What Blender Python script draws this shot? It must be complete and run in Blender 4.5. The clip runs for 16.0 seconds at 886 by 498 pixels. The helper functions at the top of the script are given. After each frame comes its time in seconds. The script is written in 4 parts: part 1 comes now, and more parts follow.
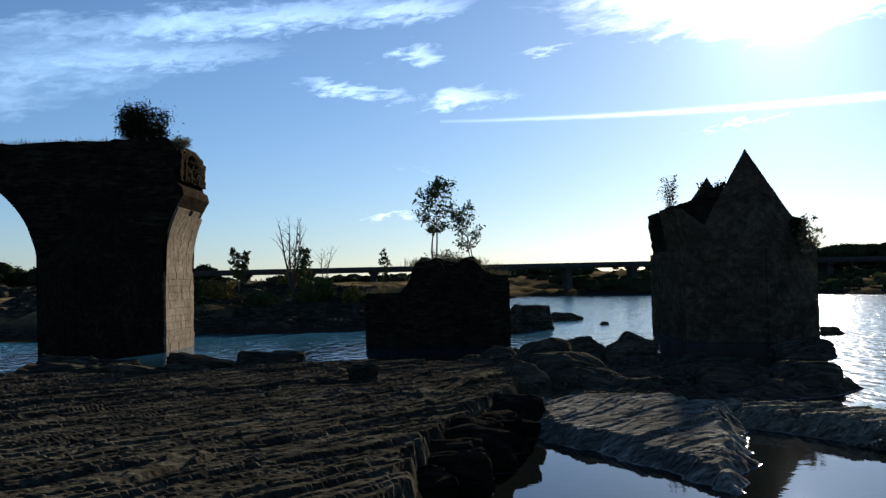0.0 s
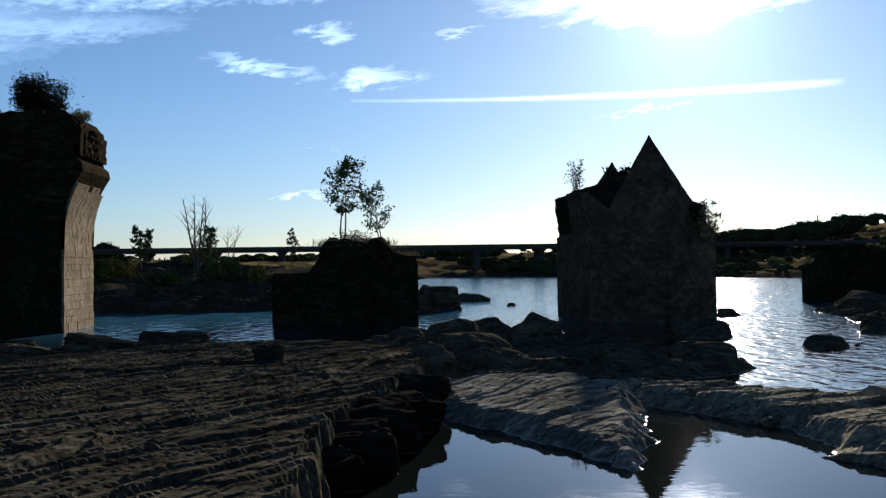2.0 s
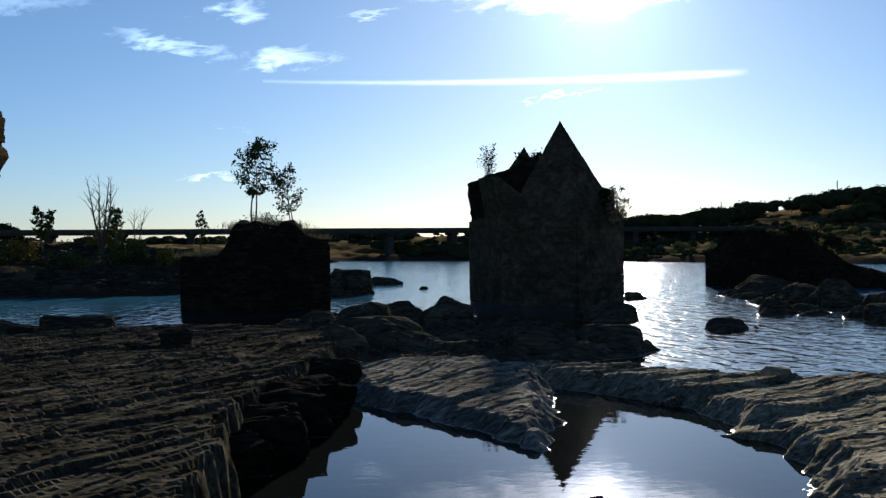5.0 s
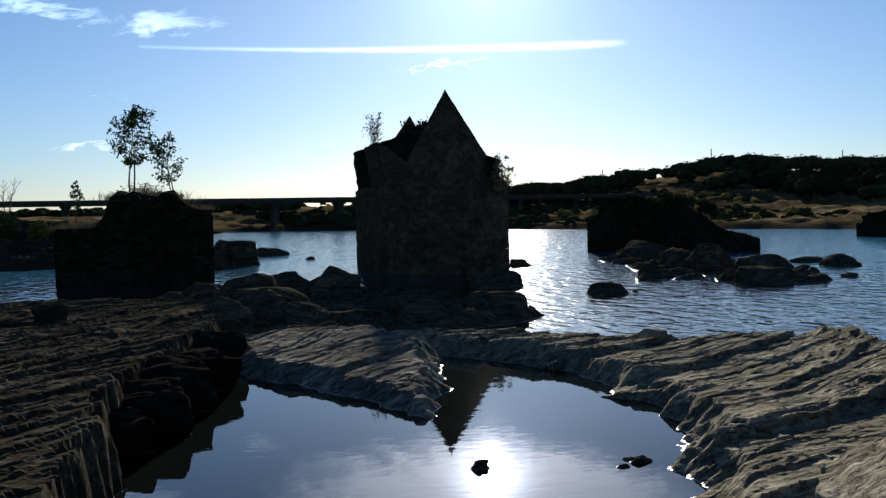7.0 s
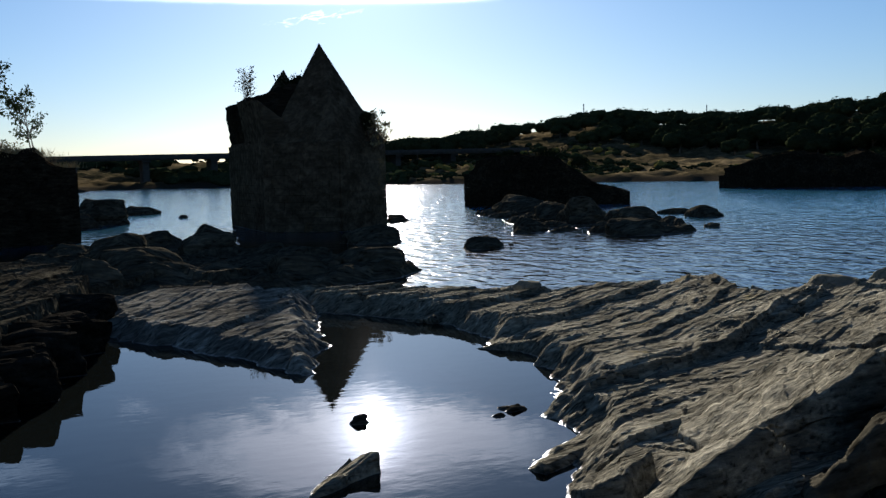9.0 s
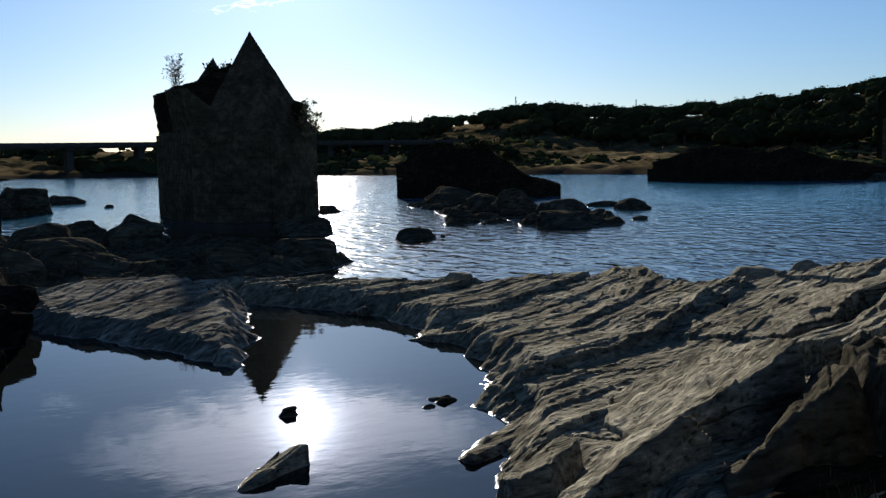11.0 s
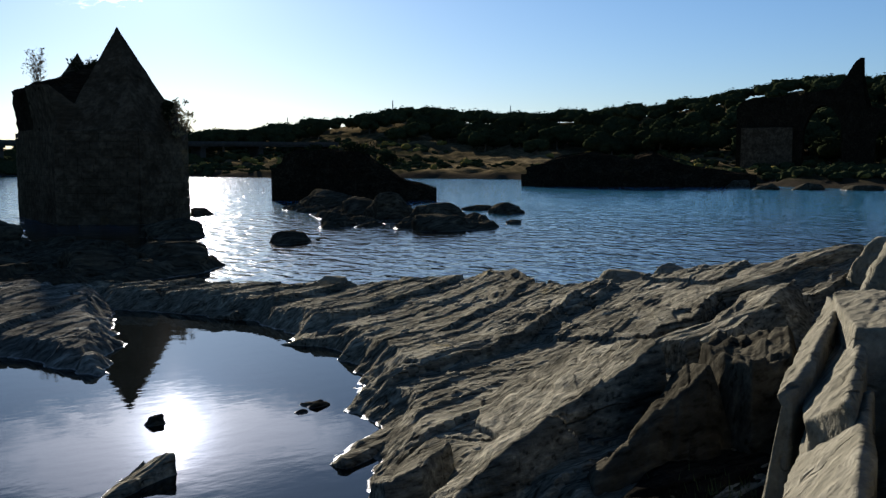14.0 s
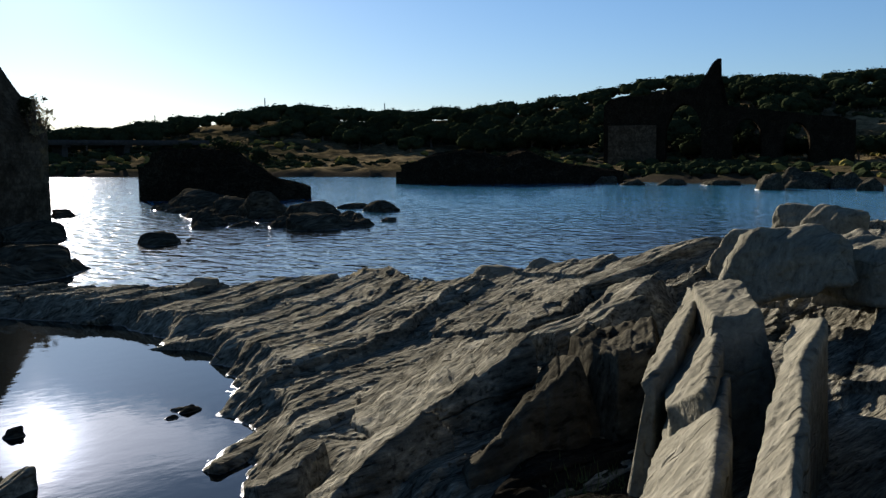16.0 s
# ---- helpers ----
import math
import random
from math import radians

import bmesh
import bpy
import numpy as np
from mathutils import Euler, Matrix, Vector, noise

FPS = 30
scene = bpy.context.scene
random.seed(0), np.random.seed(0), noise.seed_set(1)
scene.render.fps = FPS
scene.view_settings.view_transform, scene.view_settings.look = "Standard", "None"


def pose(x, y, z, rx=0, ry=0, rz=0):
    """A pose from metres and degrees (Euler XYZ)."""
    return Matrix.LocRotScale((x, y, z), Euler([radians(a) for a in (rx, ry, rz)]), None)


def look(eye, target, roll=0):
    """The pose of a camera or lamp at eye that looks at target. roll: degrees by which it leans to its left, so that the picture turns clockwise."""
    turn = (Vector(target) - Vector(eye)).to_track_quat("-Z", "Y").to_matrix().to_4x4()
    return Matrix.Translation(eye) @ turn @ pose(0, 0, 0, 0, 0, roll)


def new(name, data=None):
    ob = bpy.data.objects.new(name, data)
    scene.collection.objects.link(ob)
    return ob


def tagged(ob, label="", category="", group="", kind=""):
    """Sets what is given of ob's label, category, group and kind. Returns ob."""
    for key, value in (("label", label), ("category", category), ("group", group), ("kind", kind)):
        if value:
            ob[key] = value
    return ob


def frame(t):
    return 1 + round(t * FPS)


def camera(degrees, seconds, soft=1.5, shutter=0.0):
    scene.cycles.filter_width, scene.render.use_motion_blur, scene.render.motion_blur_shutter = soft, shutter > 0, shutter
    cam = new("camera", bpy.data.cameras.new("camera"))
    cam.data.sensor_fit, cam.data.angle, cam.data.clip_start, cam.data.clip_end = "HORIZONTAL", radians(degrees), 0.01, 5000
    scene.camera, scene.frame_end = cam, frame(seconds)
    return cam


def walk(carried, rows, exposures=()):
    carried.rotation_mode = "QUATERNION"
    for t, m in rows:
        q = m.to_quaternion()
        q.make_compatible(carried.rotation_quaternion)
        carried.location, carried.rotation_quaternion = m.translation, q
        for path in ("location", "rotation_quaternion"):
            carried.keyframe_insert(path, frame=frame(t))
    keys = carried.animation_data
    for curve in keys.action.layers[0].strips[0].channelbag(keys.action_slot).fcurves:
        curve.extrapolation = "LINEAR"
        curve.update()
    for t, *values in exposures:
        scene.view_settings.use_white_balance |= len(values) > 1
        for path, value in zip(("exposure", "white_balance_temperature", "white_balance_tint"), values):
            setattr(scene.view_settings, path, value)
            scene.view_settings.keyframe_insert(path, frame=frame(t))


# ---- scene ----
cam = camera(49.82, 16.0, soft=1.4)
ROWS = [
    (0.0, 0.0, -0.0, 4.0, 91.942, 1.229, 0.037),
    (0.5, 0.018, -0.0, 4.0, 91.239, 1.237, -2.446),
    (1.0, 0.028, -0.001, 4.0, 91.252, 1.072, -3.743),
    (1.5, 0.031, -0.001, 4.0, 91.126, 1.027, -4.273),
    (2.0, 0.04, -0.002, 4.0, 90.695, 0.756, -5.413),
    (2.5, 0.046, -0.002, 4.0, 90.31, 0.578, -6.24),
    (3.0, 0.052, -0.003, 4.0, 90.096, 0.663, -7.083),
    (3.5, 0.059, -0.004, 4.0, 89.906, 0.276, -8.144),
    (4.0, 0.067, -0.005, 4.0, 89.863, 0.398, -9.176),
    (6.5, 0.107, -0.014, 4.0, 88.626, 0.619, -14.733),
    (7.0, 0.125, -0.019, 4.0, 87.708, 1.024, -17.372),
    (7.5, 0.138, -0.023, 4.0, 85.986, 1.46, -19.31),
    (8.0, 0.144, -0.025, 4.0, 85.419, 1.685, -20.206),
    (8.5, 0.162, -0.033, 4.0, 85.109, 1.633, -22.887),
    (9.0, 0.174, -0.038, 4.0, 84.884, 1.469, -24.684),
    (9.2, 0.179, -0.04, 4.0, 84.851, 1.418, -25.431),
    (11.5, 0.208, -0.055, 4.0, 84.266, 0.723, -29.77),
    (12.0, 0.218, -0.061, 4.0, 84.42, 0.529, -31.352),
    (12.5, 0.226, -0.066, 4.0, 84.344, 0.338, -32.687),
    (13.0, 0.234, -0.071, 4.0, 84.284, 0.266, -33.948),
    (13.5, 0.24, -0.076, 4.0, 84.352, 0.371, -34.987),
    (14.0, 0.247, -0.08, 4.0, 84.428, 0.138, -36.045),
    (14.5, 0.257, -0.088, 4.0, 84.241, -0.178, -37.721),
    (15.0, 0.265, -0.094, 4.0, 84.11, 0.08, -39.196),
    (15.5, 0.276, -0.104, 4.0, 84.55, 0.173, -41.16),
    (16.0, 0.288, -0.115, 4.0, 84.266, 0.385, -43.507),
]
walk(cam, [(t, pose(x, y, z, rx, ry, rz)) for t, x, y, z, rx, ry, rz in ROWS], exposures=[(0.0, 1.5, 5750, 13), (4.0, 1.48, 5750, 13), (8.0, 1.4, 5700, 13), (13.0, 1.4, 5700, 13), (16.0, 1.5, 5750, 13)])

# ---- light ----
SUN_AZ, SUN_EL = 20.0, 15.8          # degrees to the right of +y, and above the horizon
world = bpy.data.worlds.new("sky")
scene.world = world
world.use_nodes = True


class Net:
    """A small wrapper to write node trees shortly."""

    def __init__(self, tree):
        self.tree = tree
        tree.nodes.clear()

    def put(self, kind, *ins, **props):
        n = self.tree.nodes.new(kind)
        for k, v in props.items():
            if k[0] == "_":
                n.inputs[k[1:].replace("_", " ")].default_value = v
            else:
                setattr(n, k, v)
        for k, v in enumerate(ins):
            self.set(n.inputs[k], v)
        return n

    def set(self, socket, v):
        if v is None:
            return
        if isinstance(v, bpy.types.NodeSocket):
            self.tree.links.new(v, socket)
        elif isinstance(v, bpy.types.Node):
            self.tree.links.new(v.outputs[0], socket)
        else:
            socket.default_value = v

    def m(self, op, a, b=None, c=None, clamp=False):
        return self.put("ShaderNodeMath", a, b, c, operation=op, use_clamp=clamp).outputs[0]

    def ramp(self, fac, *stops):
        n = self.put("ShaderNodeValToRGB", fac)
        e = n.color_ramp.elements
        while len(e) < len(stops):
            e.new(0.5)
        for el, (p, col) in zip(e, stops):
            el.position = p
            el.color = (*col, 1) if len(col) == 3 else col
        return n.outputs[0]

    def mix(self, fac, a, b, blend="MIX"):
        n = self.put("ShaderNodeMix", data_type="RGBA", blend_type=blend)
        self.set(n.inputs[0], fac)
        self.set(n.inputs[6], a)
        self.set(n.inputs[7], b)
        return n.outputs[2]

    def noise(self, vec, scale, detail=4.0, rough=0.55, dist=0.0):
        return self.put("ShaderNodeTexNoise", vec, _Scale=scale, _Detail=detail, _Roughness=rough, _Distortion=dist).outputs[0]


w = Net(world.node_tree)
sky = w.put("ShaderNodeTexSky", sky_type="NISHITA", sun_disc=False, sun_elevation=radians(SUN_EL),
            sun_rotation=radians(SUN_AZ), altitude=150, air_density=1.0, dust_density=0.24, ozone_density=3.0)
co = w.put("ShaderNodeTexCoord").outputs["Generated"]
sep = w.put("ShaderNodeSeparateXYZ", co)
az = w.m("MULTIPLY", w.m("ARCTAN2", sep.outputs[0], sep.outputs[1]), 180 / math.pi)
el = w.m("MULTIPLY", w.m("ARCSINE", sep.outputs[2]), 180 / math.pi)
lean = w.m("SUBTRACT", el, w.m("MULTIPLY", az, 0.13))
flat = w.put("ShaderNodeCombineXYZ", w.m("MULTIPLY", az, 0.3), lean, 0.0)
wisp = w.noise(flat, 0.75, 9, 0.66, 0.9)
fine = w.noise(flat, 2.4, 6, 0.62, 0.5)
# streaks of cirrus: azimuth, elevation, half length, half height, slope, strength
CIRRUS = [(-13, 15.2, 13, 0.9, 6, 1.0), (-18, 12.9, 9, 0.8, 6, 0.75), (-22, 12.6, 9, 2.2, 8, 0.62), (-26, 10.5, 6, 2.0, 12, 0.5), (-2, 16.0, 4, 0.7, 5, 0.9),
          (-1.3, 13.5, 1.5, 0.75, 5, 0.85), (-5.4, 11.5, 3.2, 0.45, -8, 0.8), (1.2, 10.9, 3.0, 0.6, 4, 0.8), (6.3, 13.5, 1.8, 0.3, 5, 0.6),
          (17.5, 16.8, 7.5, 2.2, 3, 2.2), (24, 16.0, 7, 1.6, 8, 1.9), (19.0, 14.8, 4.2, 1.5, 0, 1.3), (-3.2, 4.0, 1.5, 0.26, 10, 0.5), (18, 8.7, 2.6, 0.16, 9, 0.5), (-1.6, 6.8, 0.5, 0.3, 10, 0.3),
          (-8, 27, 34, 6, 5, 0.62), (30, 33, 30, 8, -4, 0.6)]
total = None
azw = w.m("ADD", az, w.m("MULTIPLY", w.m("SUBTRACT", wisp, 0.5), 9.0))
elw = w.m("ADD", el, w.m("MULTIPLY", w.m("SUBTRACT", fine, 0.5), 2.2))
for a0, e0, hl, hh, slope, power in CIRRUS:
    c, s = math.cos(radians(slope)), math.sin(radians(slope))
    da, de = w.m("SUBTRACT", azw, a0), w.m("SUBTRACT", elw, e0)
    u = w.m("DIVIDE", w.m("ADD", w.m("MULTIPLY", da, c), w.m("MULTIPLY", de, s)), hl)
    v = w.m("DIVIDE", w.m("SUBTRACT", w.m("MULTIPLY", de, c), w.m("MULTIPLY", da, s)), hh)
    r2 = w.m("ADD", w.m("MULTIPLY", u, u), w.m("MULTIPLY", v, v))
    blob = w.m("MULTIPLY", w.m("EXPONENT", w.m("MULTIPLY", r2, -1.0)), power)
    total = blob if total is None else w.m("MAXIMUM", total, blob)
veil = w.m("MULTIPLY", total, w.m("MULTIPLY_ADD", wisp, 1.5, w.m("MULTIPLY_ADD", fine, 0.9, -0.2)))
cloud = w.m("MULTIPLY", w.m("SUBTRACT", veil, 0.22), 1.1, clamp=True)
# the vapour trail of an aeroplane
along = w.m("DIVIDE", w.m("SUBTRACT", az, 0.0), 28.0)
off = w.m("SUBTRACT", el, w.m("ADD", 9.55, w.m("MULTIPLY", w.m("SUBTRACT", fine, 0.5), 0.12)))
thin = w.m("EXPONENT", w.m("DIVIDE", w.m("MULTIPLY", off, off), w.m("MULTIPLY_ADD", along, -0.02, -0.006)))
ends = w.m("MULTIPLY", w.m("GREATER_THAN", along, 0.0), w.m("MULTIPLY", w.m("SUBTRACT", 1.02, along), 9.0, clamp=True))
trail = w.m("MULTIPLY", w.m("MULTIPLY", thin, ends), w.m("MULTIPLY_ADD", along, 0.75, 0.15))
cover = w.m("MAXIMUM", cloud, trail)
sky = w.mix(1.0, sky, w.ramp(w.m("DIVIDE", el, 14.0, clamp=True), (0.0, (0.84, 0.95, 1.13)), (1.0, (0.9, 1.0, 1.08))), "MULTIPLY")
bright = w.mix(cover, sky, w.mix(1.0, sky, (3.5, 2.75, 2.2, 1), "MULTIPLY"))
# the sun's aureole in the thin haze
da, de = w.m("MULTIPLY", w.m("SUBTRACT", az, SUN_AZ), math.cos(radians(SUN_EL))), w.m("SUBTRACT", el, SUN_EL)
off2 = w.m("ADD", w.m("MULTIPLY", da, da), w.m("MULTIPLY", de, de))
glow = w.m("ADD", w.m("MULTIPLY", w.m("EXPONENT", w.m("DIVIDE", off2, -3.2)), 3.0), w.m("MULTIPLY", w.m("EXPONENT", w.m("DIVIDE", off2, -26.0)), 0.55))
bright = w.mix(1.0, bright, w.put("ShaderNodeCombineColor", w.m("ADD", glow, 1.0), w.m("ADD", glow, 1.0), w.m("ADD", glow, 1.0)), "MULTIPLY")
SKY = 0.03
bg = w.put("ShaderNodeBackground", bright, SKY)
w.put("ShaderNodeOutputWorld", bg)

lamp = bpy.data.lights.new("sun", "SUN")
lamp.energy, lamp.angle, lamp.color = 5.0, radians(0.9), (1.0, 0.88, 0.72)
sun = new("sun", lamp)
a, e = radians(SUN_AZ), radians(SUN_EL)
sun_way = Vector((math.sin(a) * math.cos(e), math.cos(a) * math.cos(e), math.sin(e)))
sun.matrix_world = look(sun_way * 300, (0, 0, 0))


# ---- materials ----
def material(name):
    mt = bpy.data.materials.new(name)
    mt.use_nodes = True
    n = Net(mt.node_tree)
    bs = n.put("ShaderNodeBsdfPrincipled")
    out = n.put("ShaderNodeOutputMaterial", bs)
    bs.inputs["Specular IOR Level"].default_value = 0.0
    return mt, n, bs


def position(n, turn=0.0, scale=(1, 1, 1)):
    p = n.put("ShaderNodeNewGeometry").outputs["Position"]
    mp = n.put("ShaderNodeMapping", p)
    mp.inputs["Rotation"].default_value = (0, 0, radians(turn))
    mp.inputs["Scale"].default_value = scale
    return mp.outputs[0]


def rock_material(name, low, mid, high, turn, grain=1.0, rough=0.62, relief=0.5, bands=0.0, cracks=0.0, dashes=5.0):
    """Schist: bedding streaks along the strike, stains, fine grain."""
    mt, n, bs = material(name)
    streak = n.noise(position(n, turn, (0.55 * grain, 5.0 * grain, 4.0 * grain)), 1.0, 7, 0.65, 0.4)
    patch = n.noise(position(n), 0.7, 5, 0.6, 0.5)
    speck = n.noise(position(n), 14.0, 4, 0.7)
    f = n.m("ADD", n.m("MULTIPLY", streak, 0.6), n.m("MULTIPLY", patch, 0.4))
    col = n.ramp(f, (0.34, low), (0.5, mid), (0.66, high))
    col = n.mix(n.m("MULTIPLY", n.m("SUBTRACT", speck, 0.5, clamp=True), 1.1), col, (0.06, 0.055, 0.045, 1))
    fleck = n.noise(position(n, turn, (2.2 * grain, 16.0 * grain, 9.0 * grain)), 1.0, 4, 0.6)
    col = n.mix(n.m("MULTIPLY", n.m("SUBTRACT", fleck, 0.52, clamp=True), dashes, clamp=True), col, n.mix(1.0, col, (1.9, 1.85, 1.75, 1), "MULTIPLY"))
    col = n.mix(n.m("MULTIPLY", n.m("SUBTRACT", 0.47, fleck, clamp=True), dashes * 1.5, clamp=True), col, n.mix(1.0, col, (0.3, 0.29, 0.28, 1), "MULTIPLY"))
    moss = n.m("MULTIPLY", n.m("SUBTRACT", n.noise(position(n), 0.33, 5, 0.7), 0.64, clamp=True), 9.0, clamp=True)
    col = n.mix(n.m("MULTIPLY", moss, 0.6), col, n.mix(1.0, col, (1.7, 1.35, 0.5, 1), "MULTIPLY"))
    if bands:
        mark = n.noise(position(n, 0, (0.04, 0.04, 1.5)), 1.0, 4, 0.6)
        col = n.mix(n.m("MULTIPLY", n.m("SUBTRACT", mark, 0.45, clamp=True), bands, clamp=True), col, n.mix(1.0, col, (0.35, 0.33, 0.32, 1), "MULTIPLY"))
    lift = streak
    if cracks:
        split = n.noise(position(n, turn, (0.16, 1.7, 1.7)), 1.0, 2, 0.5, 0.15)
        line = n.m("SUBTRACT", 1.0, n.m("MULTIPLY", n.m("ABSOLUTE", n.m("SUBTRACT", split, 0.5)), 70.0), clamp=True)
        line = n.m("MULTIPLY", line, n.m("MULTIPLY", n.m("SUBTRACT", n.noise(position(n), 1.1, 2, 0.5), 0.45, clamp=True), 8.0, clamp=True))
        col = n.mix(n.m("MULTIPLY", line, cracks), col, (0.012, 0.01, 0.008, 1))
        lift = n.m("SUBTRACT", streak, n.m("MULTIPLY", line, 0.6))
    n.set(bs.inputs["Base Color"], col)
    height = n.put("ShaderNodeSeparateXYZ", n.put("ShaderNodeNewGeometry").outputs["Position"]).outputs[2]
    dry = n.m("MULTIPLY", n.m("SUBTRACT", height, n.m("MULTIPLY_ADD", patch, 0.02, 0.0)), 70.0, clamp=True)
    n.set(bs.inputs["Roughness"], n.m("MULTIPLY", n.m("MULTIPLY_ADD", speck, 0.3, rough - 0.1), n.m("MULTIPLY_ADD", dry, 0.55, 0.45)))
    n.set(bs.inputs["Specular IOR Level"], n.m("MULTIPLY_ADD", dry, -0.28, 0.28))
    b1 = n.put("ShaderNodeBump", _Strength=relief, _Distance=0.10)
    n.set(b1.inputs["Height"], lift)
    b2 = n.put("ShaderNodeBump", _Strength=0.5, _Distance=0.045)
    n.set(b2.inputs["Height"], n.m("ADD", n.m("MULTIPLY", speck, 0.7), fleck))
    n.set(b2.inputs["Normal"], b1.outputs[0])
    n.set(bs.inputs["Normal"], b2.outputs[0])
    return mt


STRIKE = 20.0
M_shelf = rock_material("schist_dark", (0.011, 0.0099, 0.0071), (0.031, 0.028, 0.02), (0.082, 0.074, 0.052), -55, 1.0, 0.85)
M_wedge = rock_material("schist_wet", (0.03, 0.028, 0.0225), (0.105, 0.0995, 0.081), (0.28, 0.264, 0.212), -42, 1.0, 0.75)
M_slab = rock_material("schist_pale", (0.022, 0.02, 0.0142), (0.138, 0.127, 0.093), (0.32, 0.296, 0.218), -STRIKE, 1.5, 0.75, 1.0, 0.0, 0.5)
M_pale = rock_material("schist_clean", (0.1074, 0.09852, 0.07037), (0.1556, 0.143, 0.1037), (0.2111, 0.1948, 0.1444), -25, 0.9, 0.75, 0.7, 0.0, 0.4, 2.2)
# boulder rock; on two gully slabs it also puts their shade into colour
M_boulder_and_shade = rock_material("boulder_and_shaded_slab", (0.018, 0.0162, 0.0114), (0.043, 0.039, 0.0275), (0.096, 0.086, 0.061), 0.0, 0.7)
M_stone = rock_material("old_masonry", (0.024, 0.018, 0.0115), (0.062, 0.047, 0.03), (0.13, 0.1, 0.066), 0.0, 0.6, 0.85, 0.4, 1.6, 0.0, 1.6)
# paler copy of the masonry: sunlight on the arch's side put into the colour
M_sunlit = rock_material("sunlit_ashlar", (0.075, 0.06, 0.039), (0.14, 0.113, 0.076), (0.22, 0.182, 0.125), 0.0, 0.8, 0.85, 0.3, 0.9, 0.0, 1.0)
# near-black: shade on the poolside boulders and gully floor put into the colour
M_shaded = rock_material("shaded_black_rock", (0.005, 0.0045, 0.0035), (0.011, 0.01, 0.0078), (0.028, 0.025, 0.019), 0.0, 0.9, 0.8, 0.8)
# rubble, and masonry with the shade of its backlit faces put into colour
M_rubble_and_shade = rock_material("rubble_and_shaded_stone", (0.006, 0.0046, 0.0028), (0.014, 0.011, 0.007), (0.034, 0.027, 0.017), 0.0, 0.9, 0.9, 0.9)


def plain_material(name, colours, scale=3.0, rough=0.8, bump=0.3, random=0.0):
    mt, n, bs = material(name)
    f = n.noise(position(n), scale, 6, 0.65)
    col = n.ramp(f, (0.3, colours[0]), (0.7, colours[1]))
    if random:
        info = n.put("ShaderNodeObjectInfo").outputs["Random"]
        hs = n.put("ShaderNodeHueSaturation")
        n.set(hs.inputs["Value"], n.m("MULTIPLY_ADD", info, random, 1 - random / 2))
        n.set(hs.inputs["Color"], col)
        col = hs.outputs[0]
    n.set(bs.inputs["Base Color"], col)
    bs.inputs["Roughness"].default_value = rough
    b = n.put("ShaderNodeBump", _Strength=bump, _Distance=0.05)
    n.set(b.inputs["Height"], n.noise(position(n), scale * 6, 4, 0.7))
    n.set(bs.inputs["Normal"], b.outputs[0])
    return mt


M_concrete = plain_material("bridge_concrete", ((0.04, 0.038, 0.034), (0.07, 0.067, 0.061)), 0.8)
M_bark = plain_material("bark", ((0.07, 0.055, 0.04), (0.14, 0.115, 0.09)), 6)
M_oak = plain_material("oak_leaves", ((0.012, 0.017, 0.0075), (0.034, 0.04, 0.018)), 2.5, 0.7, 0.5, 0.5)
M_leaf = plain_material("fresh_leaves", ((0.035, 0.05, 0.018), (0.075, 0.095, 0.035)), 3, 0.6, 0.2)
M_yellow = plain_material("autumn_leaves", ((0.09, 0.08, 0.02), (0.2, 0.16, 0.045)), 3, 0.7, 0.2)
M_straw = plain_material("dry_grass", ((0.16, 0.125, 0.06), (0.3, 0.24, 0.13)), 2, 0.9, 0.2)
M_steel = plain_material("galvanised_steel", ((0.3, 0.3, 0.3), (0.4, 0.4, 0.4)), 2, 0.5, 0.05)

# land: dry pasture, scrub and gravel
M_land, n, bs = material("pasture")
big = n.noise(position(n), 0.035, 6, 0.65)
mid_ = n.noise(position(n), 0.4, 6, 0.7)
fine_ = n.noise(position(n), 4.0, 5, 0.7)
grass = n.ramp(n.m("ADD", n.m("MULTIPLY", big, 0.55), n.m("MULTIPLY", mid_, 0.45)), (0.42, (0.02, 0.02, 0.01)), (0.52, (0.075, 0.058, 0.03)), (0.70, (0.27, 0.205, 0.105)))
zed = n.put("ShaderNodeSeparateXYZ", n.put("ShaderNodeNewGeometry").outputs["Position"]).outputs[2]
low_ = n.m("SUBTRACT", 1.0, n.m("MULTIPLY", n.m("ADD", zed, n.m("MULTIPLY", mid_, -1.2)), 1.6, clamp=True), clamp=True)
gravel = n.ramp(fine_, (0.3, (0.018, 0.0155, 0.011)), (0.7, (0.05, 0.042, 0.029)))
n.set(bs.inputs["Base Color"], n.mix(low_, grass, gravel))
bs.inputs["Roughness"].default_value = 0.9
b = n.put("ShaderNodeBump", _Strength=0.6, _Distance=0.3)
n.set(b.inputs["Height"], mid_)
n.set(bs.inputs["Normal"], b.outputs[0])

# water: sheltered and nearly still in the pool among the rocks, rippled on the river
M_water, n, bs = material("river_water")
bs.inputs["Base Color"].default_value = (0.006, 0.028, 0.055, 1)
bs.inputs["IOR"].default_value = 1.333
bs.inputs["Specular IOR Level"].default_value = 0.5
bs.inputs["Roughness"].default_value = 0.03
pos = n.put("ShaderNodeNewGeometry").outputs["Position"]
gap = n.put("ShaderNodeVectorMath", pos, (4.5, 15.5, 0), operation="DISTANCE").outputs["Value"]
open_ = n.m("MULTIPLY", n.m("SUBTRACT", gap, 9.0), 0.12, clamp=True)
waves = n.m("ADD", n.m("MULTIPLY", n.noise(position(n, 12, (1.4, 0.75, 1)), 1.0, 2, 0.5, 0.3), 0.8), n.m("MULTIPLY", n.noise(position(n, -18, (2.2, 1.3, 1)), 1.0, 1, 0.5), 0.2))
